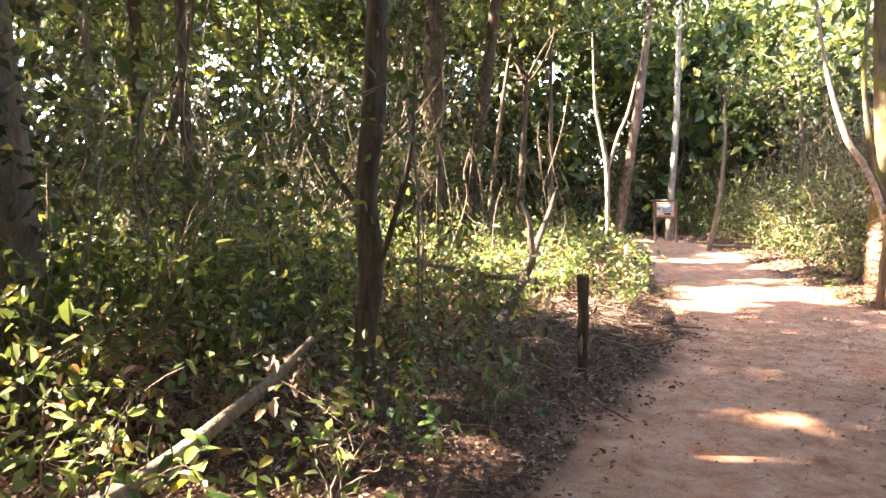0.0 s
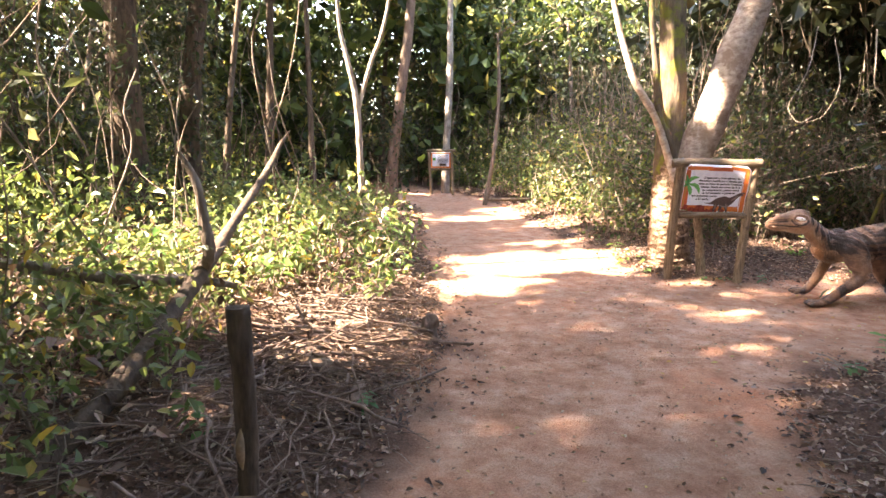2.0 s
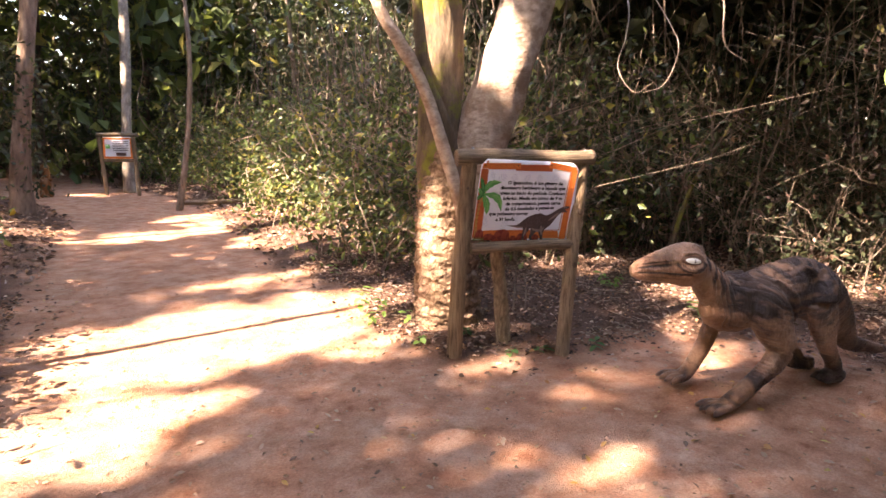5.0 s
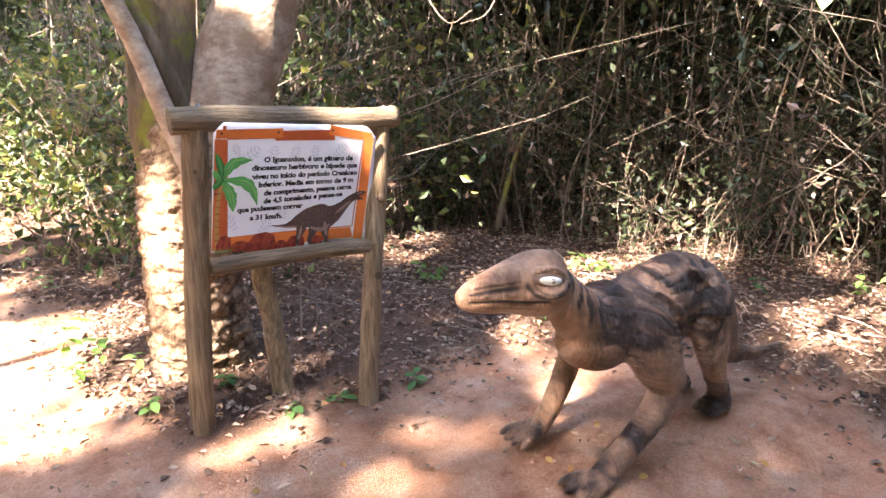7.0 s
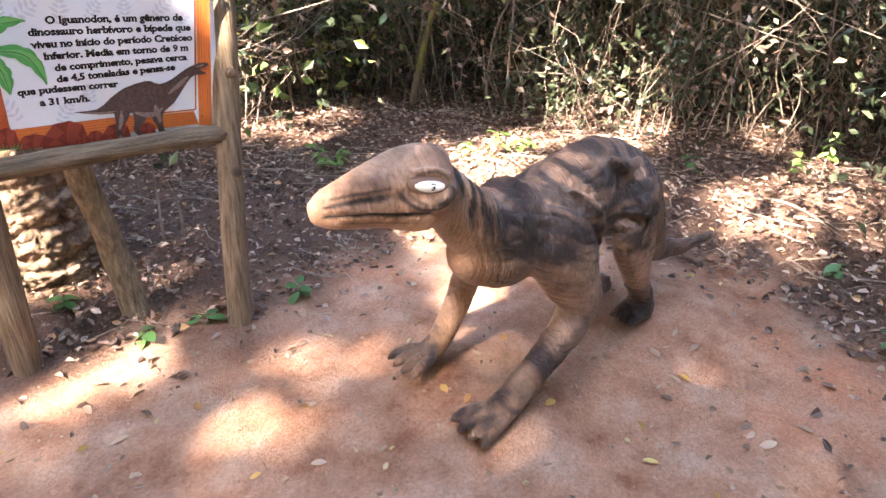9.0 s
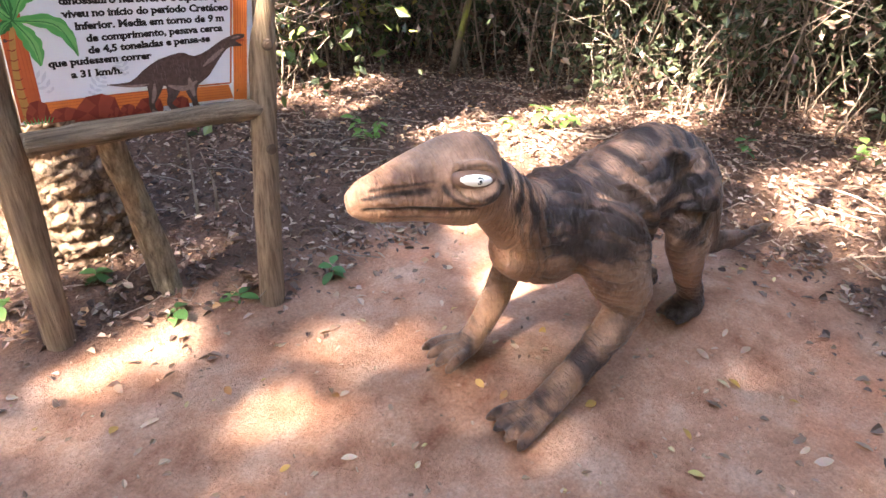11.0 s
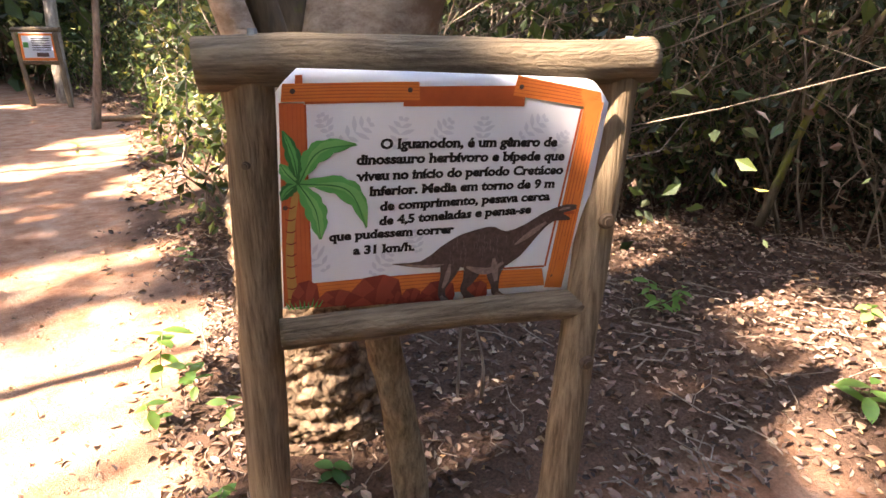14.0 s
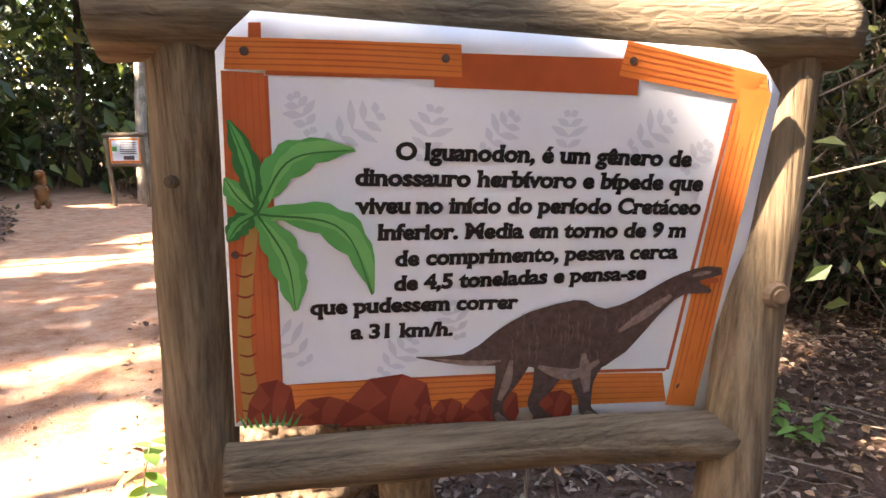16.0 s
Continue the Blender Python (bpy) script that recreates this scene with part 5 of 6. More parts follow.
def build_far_statue():
    """Small upright orange animal statue far along the path; one mesh."""
    bm = bmesh.new()
    g = gz(5.95, 24.4)
    for (x, y, z, a, b, c) in ((0, 0, 0.30, 0.13, 0.12, 0.24), (0.03, -0.02, 0.58, 0.09, 0.085, 0.14), (0.0, -0.07, 0.72, 0.10, 0.11, 0.085), (-0.02, -0.17, 0.70, 0.05, 0.07, 0.045), (-0.09, -0.03, 0.10, 0.06, 0.09, 0.11), (0.10, -0.03, 0.10, 0.06, 0.09, 0.11), (0.1, 0.2, 0.06, 0.06, 0.2, 0.05), (-0.09, -0.1, 0.42, 0.035, 0.09, 0.04), (0.1, -0.1, 0.42, 0.035, 0.09, 0.04)):
        bmesh.ops.create_uvsphere(bm, u_segments=14, v_segments=10, radius=1, matrix=Matrix.Translation((5.95 + x, 24.4 + y, g + z)) @ Matrix.Diagonal((a, b, c, 1)))
    for f in bm.faces:
        f.smooth = True
    me = bpy.data.meshes.new("animal_statue")
    bm.to_mesh(me)
    bm.free()
    me.materials.append(plain("orange_painted_cement", (0.20, 0.085, 0.03), 0.5, 0.7, 9))
    tagged(new("animal_statue", me), "small orange-brown painted animal statue beside the far sign", "statue")


build_far_statue()


# ---------- posts, logs and fallen wood ----------
def single(name, me, label, category, kind="", group=""):
    return tagged(new(name, me), label, category, group, kind)


post = thing("wooden_post", "short dark wooden post standing at the path edge", "post")
g = gz(1.42, 5.82)
part("shaft", trunk_mesh("shaft", [(1.41, 5.82, g - 0.05, 0.05), (1.415, 5.82, 0.1, 0.047), (1.41, 5.82, 0.4, 0.05), (1.40, 5.82, 0.70, 0.05)], DARKBARK, 30, 14, 0.08), None, post)
part("scar", trunk_mesh("scar", [(1.39, 5.775, -0.02, 0.004), (1.385, 5.772, 0.05, 0.02), (1.385, 5.772, 0.11, 0.018), (1.39, 5.775, 0.17, 0.003)], ENDGRAIN, 12, 8, 0.1), None, post, "pale split in the wood")
wp = thing("marker_post", "short worn white-painted marker post in the undergrowth", "post")
g = gz(3.2, 11.8)
part("shaft", trunk_mesh("shaft", [(3.2, 11.8, g - 0.05, 0.06), (3.2, 11.8, 0.2, 0.058), (3.2, 11.8, 0.56, 0.058)], WHITEPAINT, 20, 12, 0.03), None, wp)
for z in (0.08, 0.3):
    part("band", trunk_mesh("band", [(3.2, 11.8, z, 0.0605), (3.2, 11.8, z + 0.05, 0.0605)], DARKBARK, 4, 12, 0.03), None, wp, "dark stain")
single("fallen_branch", trunk_mesh("fallen_branch", [(0.35, 6.3, -0.25, 0.06), (0.73, 6.9, 0.07, 0.065), (0.95, 7.5, 0.33, 0.06), (1.1, 8.0, 0.51, 0.055), (1.35, 9.2, 0.82, 0.045), (1.6, 10.2, 1.15, 0.035), (1.76, 10.9, 1.42, 0.025), (1.9, 11.5, 1.6, 0.01)], DARKBARK, 60, 12, 0.1), "dead dark fallen branch leaning in undergrowth", "branch")
single("fallen_branch", trunk_mesh("fallen_branch", [(1.08, 7.95, 0.48, 0.045), (1.14, 7.85, 0.62, 0.045), (1.12, 7.82, 0.85, 0.042), (1.08, 7.8, 1.15, 0.03), (0.98, 7.8, 1.35, 0.012)], STEM, 30, 10, 0.12), "dead upright branch stub on the fallen branch", "branch")
single("fallen_branch", trunk_mesh("fallen_branch", [(-0.6, 7.9, 0.66, 0.03), (-0.03, 7.94, 0.57, 0.04), (0.51, 7.98, 0.44, 0.045), (1.02, 8.02, 0.40, 0.04), (1.3, 8.2, 0.30, 0.02)], STEM, 36, 10, 0.1), "bare grey fallen branch across the thicket", "branch")
single("fallen_branch", trunk_mesh("fallen_branch", [(-1.9, 2.2, -0.15, 0.045), (-1.2, 2.9, 0.02, 0.045), (-0.75, 3.5, 0.30, 0.035), (-0.5, 3.8, 0.55, 0.02)], STEM, 36, 10, 0.1), "pale dead branch leaning out of undergrowth", "branch")
st = single("stump", trunk_mesh("stump", [(2.9, 8.3, -0.3, 0.10), (2.9, 8.3, -0.2, 0.08), (2.92, 8.3, -0.12, 0.07), (2.93, 8.31, -0.07, 0.04)], BARK, 20, 16, 0.2), "small broken tree stump at the path edge", "stump")
own = np.random.default_rng(5)
for k in range(8):
    x, y = own.uniform(1.45, 2.15), own.uniform(6.9, 8.7)
    x += 0.25 * (y - 6.9) / 1.8
    a, ln = own.uniform(0, 6.28), own.uniform(0.18, 0.42)
    dx, dy = 0.8 * math.cos(a) * ln, math.sin(a) * ln
    z = gz(x, y) + 0.03
    single("rotten_log", trunk_mesh("rotten_log", [(x - dx, y - dy, z, 0.035), (x - dx * 0.3, y - dy * 0.4, z + 0.02, 0.05), (x + dx, y + dy, z, 0.03)], BARK, 16, 10, 0.25, k), "short crumbling piece of dead wood on leaf litter", "log", group="rotten wood beside the path")
rail = single("pole", trunk_mesh("pole", [(7.85, 20.45, -0.06, 0.05), (8.7, 20.2, -0.05, 0.05), (9.6, 19.85, -0.04, 0.045)], LOG, 16, 10, 0.05), "pale pole lying along the path edge", "pole")
single("dead_stub", trunk_mesh("dead_stub", [(9.2, 15.3, gz(9.2, 15.3), 0.06), (9.25, 15.35, 0.6, 0.05), (9.28, 15.4, 0.9, 0.05), (8.95, 15.3, 1.1, 0.03)], DARKBARK, 20, 10, 0.1), "dark dead stub standing in the thicket", "stump")

# ---------- undergrowth ----------
def scatter(count, x0, x1, y0, y1, dmin, dmax, keep=None):
    x, y = rng.uniform(x0, x1, count), rng.uniform(y0, y1, count)
    d = path_distance(x, y)
    ok = (d > dmin) & (d < dmax)
    if keep is not None:
        ok &= keep(x, y)
    return x[ok], y[ok], d[ok]


def stems_data(x, y, height, r, lean=0.35, m=9, sides=4, curl=0.18):
    n = len(x)
    z = ground_z(x, y)
    t = np.linspace(0, 1, m)
    way = rng.normal(0, lean, (n, 2))
    w = rng.normal(0, curl, (n, 2, 2))
    h = np.broadcast_to(height, n)
    off = way[:, None, :] * (t ** 1.4)[None, :, None] * h[:, None, None] + (w[:, None, :, 0] * np.sin(t * 5)[None, :, None] + w[:, None, :, 1] * np.sin(t * 9 + 1)[None, :, None]) * t[None, :, None]
    p = np.concatenate([np.stack([x, y], -1)[:, None] + off, (z[:, None] - 0.03 + h[:, None] * t * (1 - 0.12 * t))[..., None]], -1)
    rad = np.broadcast_to(r, n)[:, None] * (1 - 0.72 * t)[None]
    return p, rad


def leaves_on(p, per, lo=0.25, spread=0.12):
    """Places near the upper parts of stems: p (n, m, 3)."""
    n, m, _ = p.shape
    k = np.repeat(np.arange(n), per)
    t = (lo + (1 - lo) * rng.random(len(k))) * (m - 1.001)
    i = t.astype(int)
    f = (t - i)[:, None]
    q = p[k, i] * (1 - f) + p[k, i + 1] * f
    return q + rng.normal(0, spread, q.shape)


def thicket(label, x, y, height, r, per, leaf, length, lo=0.2, spread=0.16, lean=0.3, wood=STEM, fine=False, name="thicket", low=2.2, curl=0.18):
    p, rad = stems_data(x, y, height, r, lean, curl=curl)
    free = path_distance(p[..., 0], p[..., 1]).min(1) > 0.2
    p, rad = p[free], rad[free]
    v, f = tubes(p, rad, 4)
    t = thing(name, label, "undergrowth", kind="stuff")
    part("stems", np_mesh("stems", v, f, wood, True), None, t)
    b = leaves_on(p, per, lo, spread)
    b = b[path_distance(b[:, 0], b[:, 1]) > 0.15]
    b = b[(b[:, 2] > ground_z(b[:, 0], b[:, 1]) + 0.03) & ~lit(b, low)]
    L = rng.uniform(0.6, 1.35, len(b)) * length
    way = rng.normal(size=(len(b), 3)) + np.array([0, 0, -0.25])
    v, f = (leaf_mesh_data if fine else diamond_data)(b, way, L, L * rng.uniform(0.38, 0.6, len(b)))
    part("leaves", np_mesh("leaves", v, f, leaf), None, t)
    return t


brushy = lambda x, y: (x > 1.0) & (x < 3.6) & (y > 5.2) & (y < 9.4)
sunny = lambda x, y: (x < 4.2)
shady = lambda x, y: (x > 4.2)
# left of the path: low leafy shrubs near, sun put into their leaf colour; tall behind
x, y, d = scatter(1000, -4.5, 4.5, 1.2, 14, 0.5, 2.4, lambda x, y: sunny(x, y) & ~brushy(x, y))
thicket("low leafy shrubs and seedlings along the path", x, y, rng.uniform(0.25, 0.9, len(x)) * (0.5 + 0.5 * np.minimum(d, 1.5)), 0.006, 20, SUNLIT, 0.08, 0.3, 0.08, fine=True)
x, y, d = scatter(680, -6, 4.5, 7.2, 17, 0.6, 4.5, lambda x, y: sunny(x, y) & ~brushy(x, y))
thicket("sunlit bright green shrubs", x, y, rng.uniform(0.3, 1.0, len(x)) * (1 + 0.75 * np.clip(wob(x, y, 1.1, 3.0) + 0.25, 0, 1)) + 0.1, 0.008, 48, SUNLIT, 0.095, 0.3, 0.13, 0.45, fine=True)
x, y, d = scatter(380, -7, -0.6, 3.2, 9, 2.0, 6, sunny)
thicket("leafy green and yellowing shrubs", x, y, rng.uniform(0.9, 2.6, len(x)), 0.009, 60, GREEN, 0.10, 0.2, 0.16, fine=True, low=1.0)
x, y, d = scatter(1500, -14, 5, 5, 34, 4.0, 14, sunny)
thicket("dense tangled green forest undergrowth", x, y, rng.uniform(1.5, 4.2, len(x)), 0.014, 95, GREEN, 0.13, 0.12, 0.25, low=1.2, wood=DARKSTEM)
x, y, d = scatter(700, -17, 6, 9, 40, 6.0, 18, sunny)
thicket("tall dense forest growth in shade-darkened green", x, y, rng.uniform(3.5, 7.5, len(x)), 0.02, 150, SHADED, 0.21, 0.15, 0.4, wood=DARKSTEM)
x, y, d = scatter(420, -3.5, 4.2, 3, 13, 0.8, 4.0, lambda x, y: sunny(x, y) & ~brushy(x, y))
thicket("dry brown shrubs with withered leaves", x, y, rng.uniform(0.3, 1.1, len(x)), 0.007, 22, DRY, 0.075, 0.3, 0.1, 0.5, TWIG, fine=True)
# right of the path: dark tangle of thin stems behind the statue and the sign, shade put into the leaf colour
near_clear = lambda x, y: shady(x, y) & ~((x > 6.3) & (x < 10.9) & (y > 7.0) & (y < 11.6)) & ~((x - 6.0) ** 2 + (y - 6.0) ** 2 < 1.2)
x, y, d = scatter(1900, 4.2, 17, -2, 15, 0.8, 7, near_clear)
thicket("dark tangle of thin bare stems and small leaves", x, y, rng.uniform(0.8, 3.2, len(x)), 0.006, 95, SHADED, 0.075, 0.08, 0.24, 0.75, STEM, curl=0.4)
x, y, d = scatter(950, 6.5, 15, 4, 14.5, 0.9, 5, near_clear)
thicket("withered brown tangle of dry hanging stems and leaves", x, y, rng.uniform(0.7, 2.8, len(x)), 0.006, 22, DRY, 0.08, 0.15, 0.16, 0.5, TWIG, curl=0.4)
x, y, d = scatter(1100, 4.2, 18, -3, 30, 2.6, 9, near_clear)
thicket("dense forest undergrowth in shade-darkened green", x, y, rng.uniform(2.0, 5.0, len(x)), 0.014, 110, SHADED, 0.12, 0.05, 0.3, wood=DARKSTEM)
x, y, d = scatter(1000, 6, 16, 11.5, 28, 0.35, 5, lambda x, y: shady(x, y) & ~((x > 6.5) & (x < 7.9) & (y < 12.0)))
thicket("sunlit pale tangle of stems and olive leaves", x, y, rng.uniform(0.6, 3.4, len(x)), 0.010, 80, GREEN, 0.11, 0.08, 0.26, 0.6, TWIG, curl=0.4)
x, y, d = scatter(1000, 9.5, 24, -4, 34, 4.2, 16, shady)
thicket("tall dark forest growth on the shaded side", x, y, rng.uniform(4.5, 9.0, len(x)), 0.02, 95, SHADED, 0.25, 0.1, 0.45, wood=DARKSTEM)
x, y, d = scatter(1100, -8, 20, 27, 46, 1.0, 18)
thicket("forest growth closing the end of the path", x, y, rng.uniform(3.5, 9.5, len(x)), 0.02, 85, SHADED, 0.27, 0.05, 0.45, wood=DARKSTEM)
x, y, d = scatter(380, -12, 14, -14, 1.5, 1.6, 12)
thicket("forest growth behind the start of the path", x, y, rng.uniform(2.0, 6.0, len(x)), 0.02, 90, SHADED, 0.18, 0.05, 0.4)


def canopy():
    """Leaf roof high over the forest, broken where light comes through."""
    n = 170000
    k = 2850
    c = np.stack([rng.uniform(-17, 4.6, k), rng.uniform(-4, 30, k), rng.uniform(8.0, 11.0, k)], -1)
    i = rng.integers(0, k, n)
    p = c[i] + rng.normal(size=(n, 3)) * np.array([0.55, 0.55, 0.3])
    # extra leaves added out of view, towards the sun, to shade the sign and the statue
    own = np.random.default_rng(21)
    q = np.stack([np.append(own.uniform(7.5, 9.3, 2000), own.uniform(6.6, 10.6, 950)), np.append(own.uniform(9.15, 10.4, 2000), own.uniform(6.4, 9.1, 950)), np.full(2950, -0.25)], -1)
    h = own.uniform(8.0, 11.0, 2950)
    q = q + np.array(SUNV)[None] * ((h + 0.25) / SUNV[2])[:, None]
    p = np.vstack([p, q])
    p = p[~lit(p)]
    L = rng.uniform(0.2, 0.36, len(p))
    v, f = diamond_data(p, rng.normal(size=(len(p), 3)), L, L * 0.6)
    single("canopy", np_mesh("canopy", v, f, GREEN), "broken green leaf canopy over the forest path", "foliage", "stuff")


canopy()


def shade_roof():
    """Low dense leaf roof added to darken the thicket on the shaded side."""
    n, k = 60000, 1700
    c = np.stack([rng.uniform(10.0, 21, k), rng.uniform(-3, 16, k), rng.uniform(3.6, 7.2, k)], -1)
    i = rng.integers(0, k, n)
    p = c[i] + rng.normal(size=(n, 3)) * np.array([0.6, 0.6, 0.35])
    p = p[~lit(p)]
    n = len(p)
    L = rng.uniform(0.28, 0.45, n)
    v, f = diamond_data(p, rng.normal(size=(n, 3)), L, L * 0.6)
    single("canopy", np_mesh("canopy", v, f, SHADED), "dense leaf roof added to shade the thicket", "foliage", "stuff")


shade_roof()


def treeline():
    """Distant leaf mass of the surrounding forest, from the ground to the crowns."""
    n, k = 150000, 2500
    a = rng.uniform(0, 2 * np.pi, k)
    r = 15 + 20 * rng.random(k) ** 1.3
    c = np.stack([4 + r * np.cos(a), 12 + r * 1.1 * np.sin(a), rng.uniform(0, 1, k) ** 0.8 * 14], -1)
    i = rng.integers(0, k, n)
    p = c[i] + rng.normal(size=(n, 3)) * 0.9
    p = p[(p[:, 2] > 0) & ~lit(p, 3.0)]
    L = rng.uniform(0.4, 0.85, len(p))
    v, f = diamond_data(p, rng.normal(size=(len(p), 3)), L, L * 0.6)
    single("distant_trees", np_mesh("distant_trees", v, f, GREEN), "distant leafy green forest around the path", "foliage", "stuff")


treeline()


def vines(label, count, x0, x1, y0, y1, keep, r=0.009):
    """Bare hanging and looping lianas."""
    x, y, d = scatter(count, x0, x1, y0, y1, 1.7, 7, keep)
    n, m = len(x), 16
    t = np.linspace(0, 1, m)
    e = np.stack([x, y, ground_z(x, y)], -1)
    s = e + np.stack([rng.normal(0, 0.6, n), rng.normal(0, 0.6, n), rng.uniform(1.5, 4.5, n)], -1)
    p = e[:, None] * (1 - t)[None, :, None] + s[:, None] * t[None, :, None]
    for k in range(3):
        p += rng.normal(0, 0.22 / (k + 1), (n, 1, 3)) * np.sin(t * (3 + 4 * k) + k)[None, :, None] * (t * (1.2 - t))[None, :, None] * 2.5
    rad = rng.uniform(0.5, 1.6, n)[:, None] * r * (1 - 0.4 * t)[None]
    free = path_distance(p[..., 0], p[..., 1]).min(1) > 0.4
    p, rad = p[free], rad[free]
    v, f = tubes(p, rad, 5)
    single("vines", np_mesh("vines", v, f, STEM, True), label, "vines", "stuff")


vines("thin bare grey vines hanging in the dark thicket", 1100, 4.5, 15, 3, 15, near_clear, 0.007)
vines("thin pale vines in the sunlit thicket", 700, 6, 14, 12, 27, shady, 0.012)
vines("thin bare vines among the shrubs", 160, -7, 4.3, 3, 18, sunny, 0.010)

# ---------- leaf litter and twigs ----------
def litter(label, count, x0, x1, y0, y1, dmin, dmax, size, mat=DRY, lift=0.012, keep=None):
    x, y, d = scatter(count, x0, x1, y0, y1, dmin, dmax, keep)
    z = ground_z(x, y) + rng.random(len(x)) * lift + 0.003
    a = rng.uniform(0, 6.28, len(x))
    way = np.stack([np.cos(a), np.sin(a), rng.normal(0.05, 0.3, len(x))], -1)
    L = rng.uniform(0.5, 1.4, len(x)) * size
    v, f = leaf_mesh_data(np.stack([x, y, z], -1), way, L, L * rng.uniform(0.4, 0.65, len(x)), 0.3, 0.1)
    single("leaf_litter", np_mesh("leaf_litter", v, f, mat), label, "leaf litter", "stuff")


litter("thick layer of dry brown leaves on forest soil", 170000, -3.5, 12.5, 1.0, 14.0, 0.0, 4.2, 0.040, lift=0.035)
litter("dry brown leaves at the edges of the path", 14000, -1, 11, 1.0, 14.5, -0.35, 0.1, 0.045)
litter("dry brown leaves far along the path", 16000, 2, 13, 14.5, 27, -0.1, 3.5, 0.075, lift=0.03)
litter("small dry leaves scattered over the path", 9000, -1, 10, 1.0, 14, -4, -0.15, 0.028, DRYPALE, lift=0.004)
x, y, d = scatter(2600, -2.5, 11.5, 1.5, 13.5, 0.02, 3.2)
a, ln = rng.uniform(0, 6.28, len(x)), rng.uniform(0.04, 0.22, len(x))
t = np.linspace(-1, 1, 5)
dirn = np.stack([np.cos(a), np.sin(a)], -1)
pp = np.stack([x, y], -1)[:, None] + dirn[:, None] * (t[None, :] * ln[:, None])[..., None] + rng.normal(0, 0.02, (len(x), 5, 2))
zz = ground_z(pp[..., 0], pp[..., 1]) + 0.02 + rng.random((len(x), 1)) * 0.05 + rng.normal(0, 0.1, (len(x), 1)) * t[None] * ln[:, None]
v, f = tubes(np.concatenate([pp, zz[..., None]], -1), np.broadcast_to(rng.uniform(0.0015, 0.005, len(x))[:, None], (len(x), 5)), 5)
single("twig_litter", np_mesh("twig_litter", v, f, TWIG, True), "broken dry twigs and sticks lying on leaf litter", "twigs", "stuff")
x, y, d = scatter(2700, 0.5, 3.8, 4.8, 11.0, 0.22, 1.7, lambda x, y: sunny(x, y) & (brushy(x, y) | (rng.random(len(x)) < 0.25)))
a, ln = rng.uniform(0, 6.28, len(x)), 0.1 + 0.45 * rng.random(len(x)) ** 2
dirn = np.stack([np.cos(a), np.sin(a)], -1)
pp = np.stack([x, y], -1)[:, None] + dirn[:, None] * (t[None, :] * ln[:, None])[..., None] + rng.normal(0, 0.035, (len(x), 5, 2))
zz = ground_z(pp[..., 0], pp[..., 1]) + 0.03 + rng.random((len(x), 1)) * 0.13 + rng.normal(0, 0.2, (len(x), 1)) * t[None] * ln[:, None]
v, f = tubes(np.concatenate([pp, zz[..., None]], -1), np.broadcast_to((0.002 + 0.010 * rng.random(len(x)) ** 3)[:, None], (len(x), 5)), 6)
single("brush_pile", np_mesh("brush_pile", v, f, BARK, True), "tangled heap of dead sticks and branches beside the path", "branches", "stuff")


# ---------- seedlings with single leaves, bare branches, fallen leaves ----------
def leaf_shape(length, width, fold=0.22, droop=0.2):
    """One broad leaf lying along +x, with a midrib fold."""
    v, f = [], []
    n = 6
    for i in range(n + 1):
        t = i / n
        w = width * 0.5 * math.sin(math.pi * min(1, 0.04 + t * 0.96)) ** 0.8
        z = -droop * length * t * t
        v += [(t * length, -w, z + fold * w), (t * length, 0, z), (t * length, w, z + fold * w)]
    for i in range(n):
        a = i * 3
        f += [(a, a + 3, a + 4, a + 1), (a + 1, a + 4, a + 5, a + 2)]
    return v, f


def leaf_mesh(name, length, width, mat):
    me = bpy.data.meshes.new(name)
    v, f = leaf_shape(length, width)
    me.from_pydata(v, [], f)
    for p in me.polygons:
        p.use_smooth = True
    me.materials.append(mat)
    return me


SEED_GREEN = leaf_material("seedling_leaf", [(0, (0.09, 0.20, 0.04)), (1, (0.20, 0.33, 0.08))], 0.4)
SEED_DEEP = leaf_material("dark_seedling_leaf", [(0, (0.04, 0.10, 0.03)), (1, (0.08, 0.17, 0.05))], 0.35)
LEAF_BIG, LEAF_MID, LEAF_DARK = leaf_mesh("leaf", 0.13, 0.065, SEED_GREEN), leaf_mesh("leaf", 0.085, 0.05, SEED_GREEN), leaf_mesh("leaf", 0.085, 0.055, SEED_DEEP)


def seedling(x, y, h, mesh, count, label="small green seedling with broad leaves on leaf litter"):
    s = thing("seedling", label, "plant", (x, y, gz(x, y)), "seedlings around the clearing")
    bend = rng.normal(0, 0.12, 2)
    v, f = tubes(np.array([[(bend[0] * h * t * t, bend[1] * h * t * t, h * t - 0.02) for t in np.linspace(0, 1, 6)]]), np.linspace(0.004, 0.002, 6)[None], 5)
    part("stem", np_mesh("stem", v, f, TWIG, True), None, s)
    for k in range(count):
        t = 1 - 0.6 * k / max(1, count)
        a = k * 2.4 + rng.uniform(-0.4, 0.4)
        ob = part("leaf", mesh, None, s)
        sc = rng.uniform(0.7, 1.15)
        ob.matrix_local = pose(bend[0] * h * t * t, bend[1] * h * t * t, h * t - 0.02, rng.uniform(-15, 15), rng.uniform(-25, 30), math.degrees(a)) @ Matrix.Scale(sc, 4)
    return s


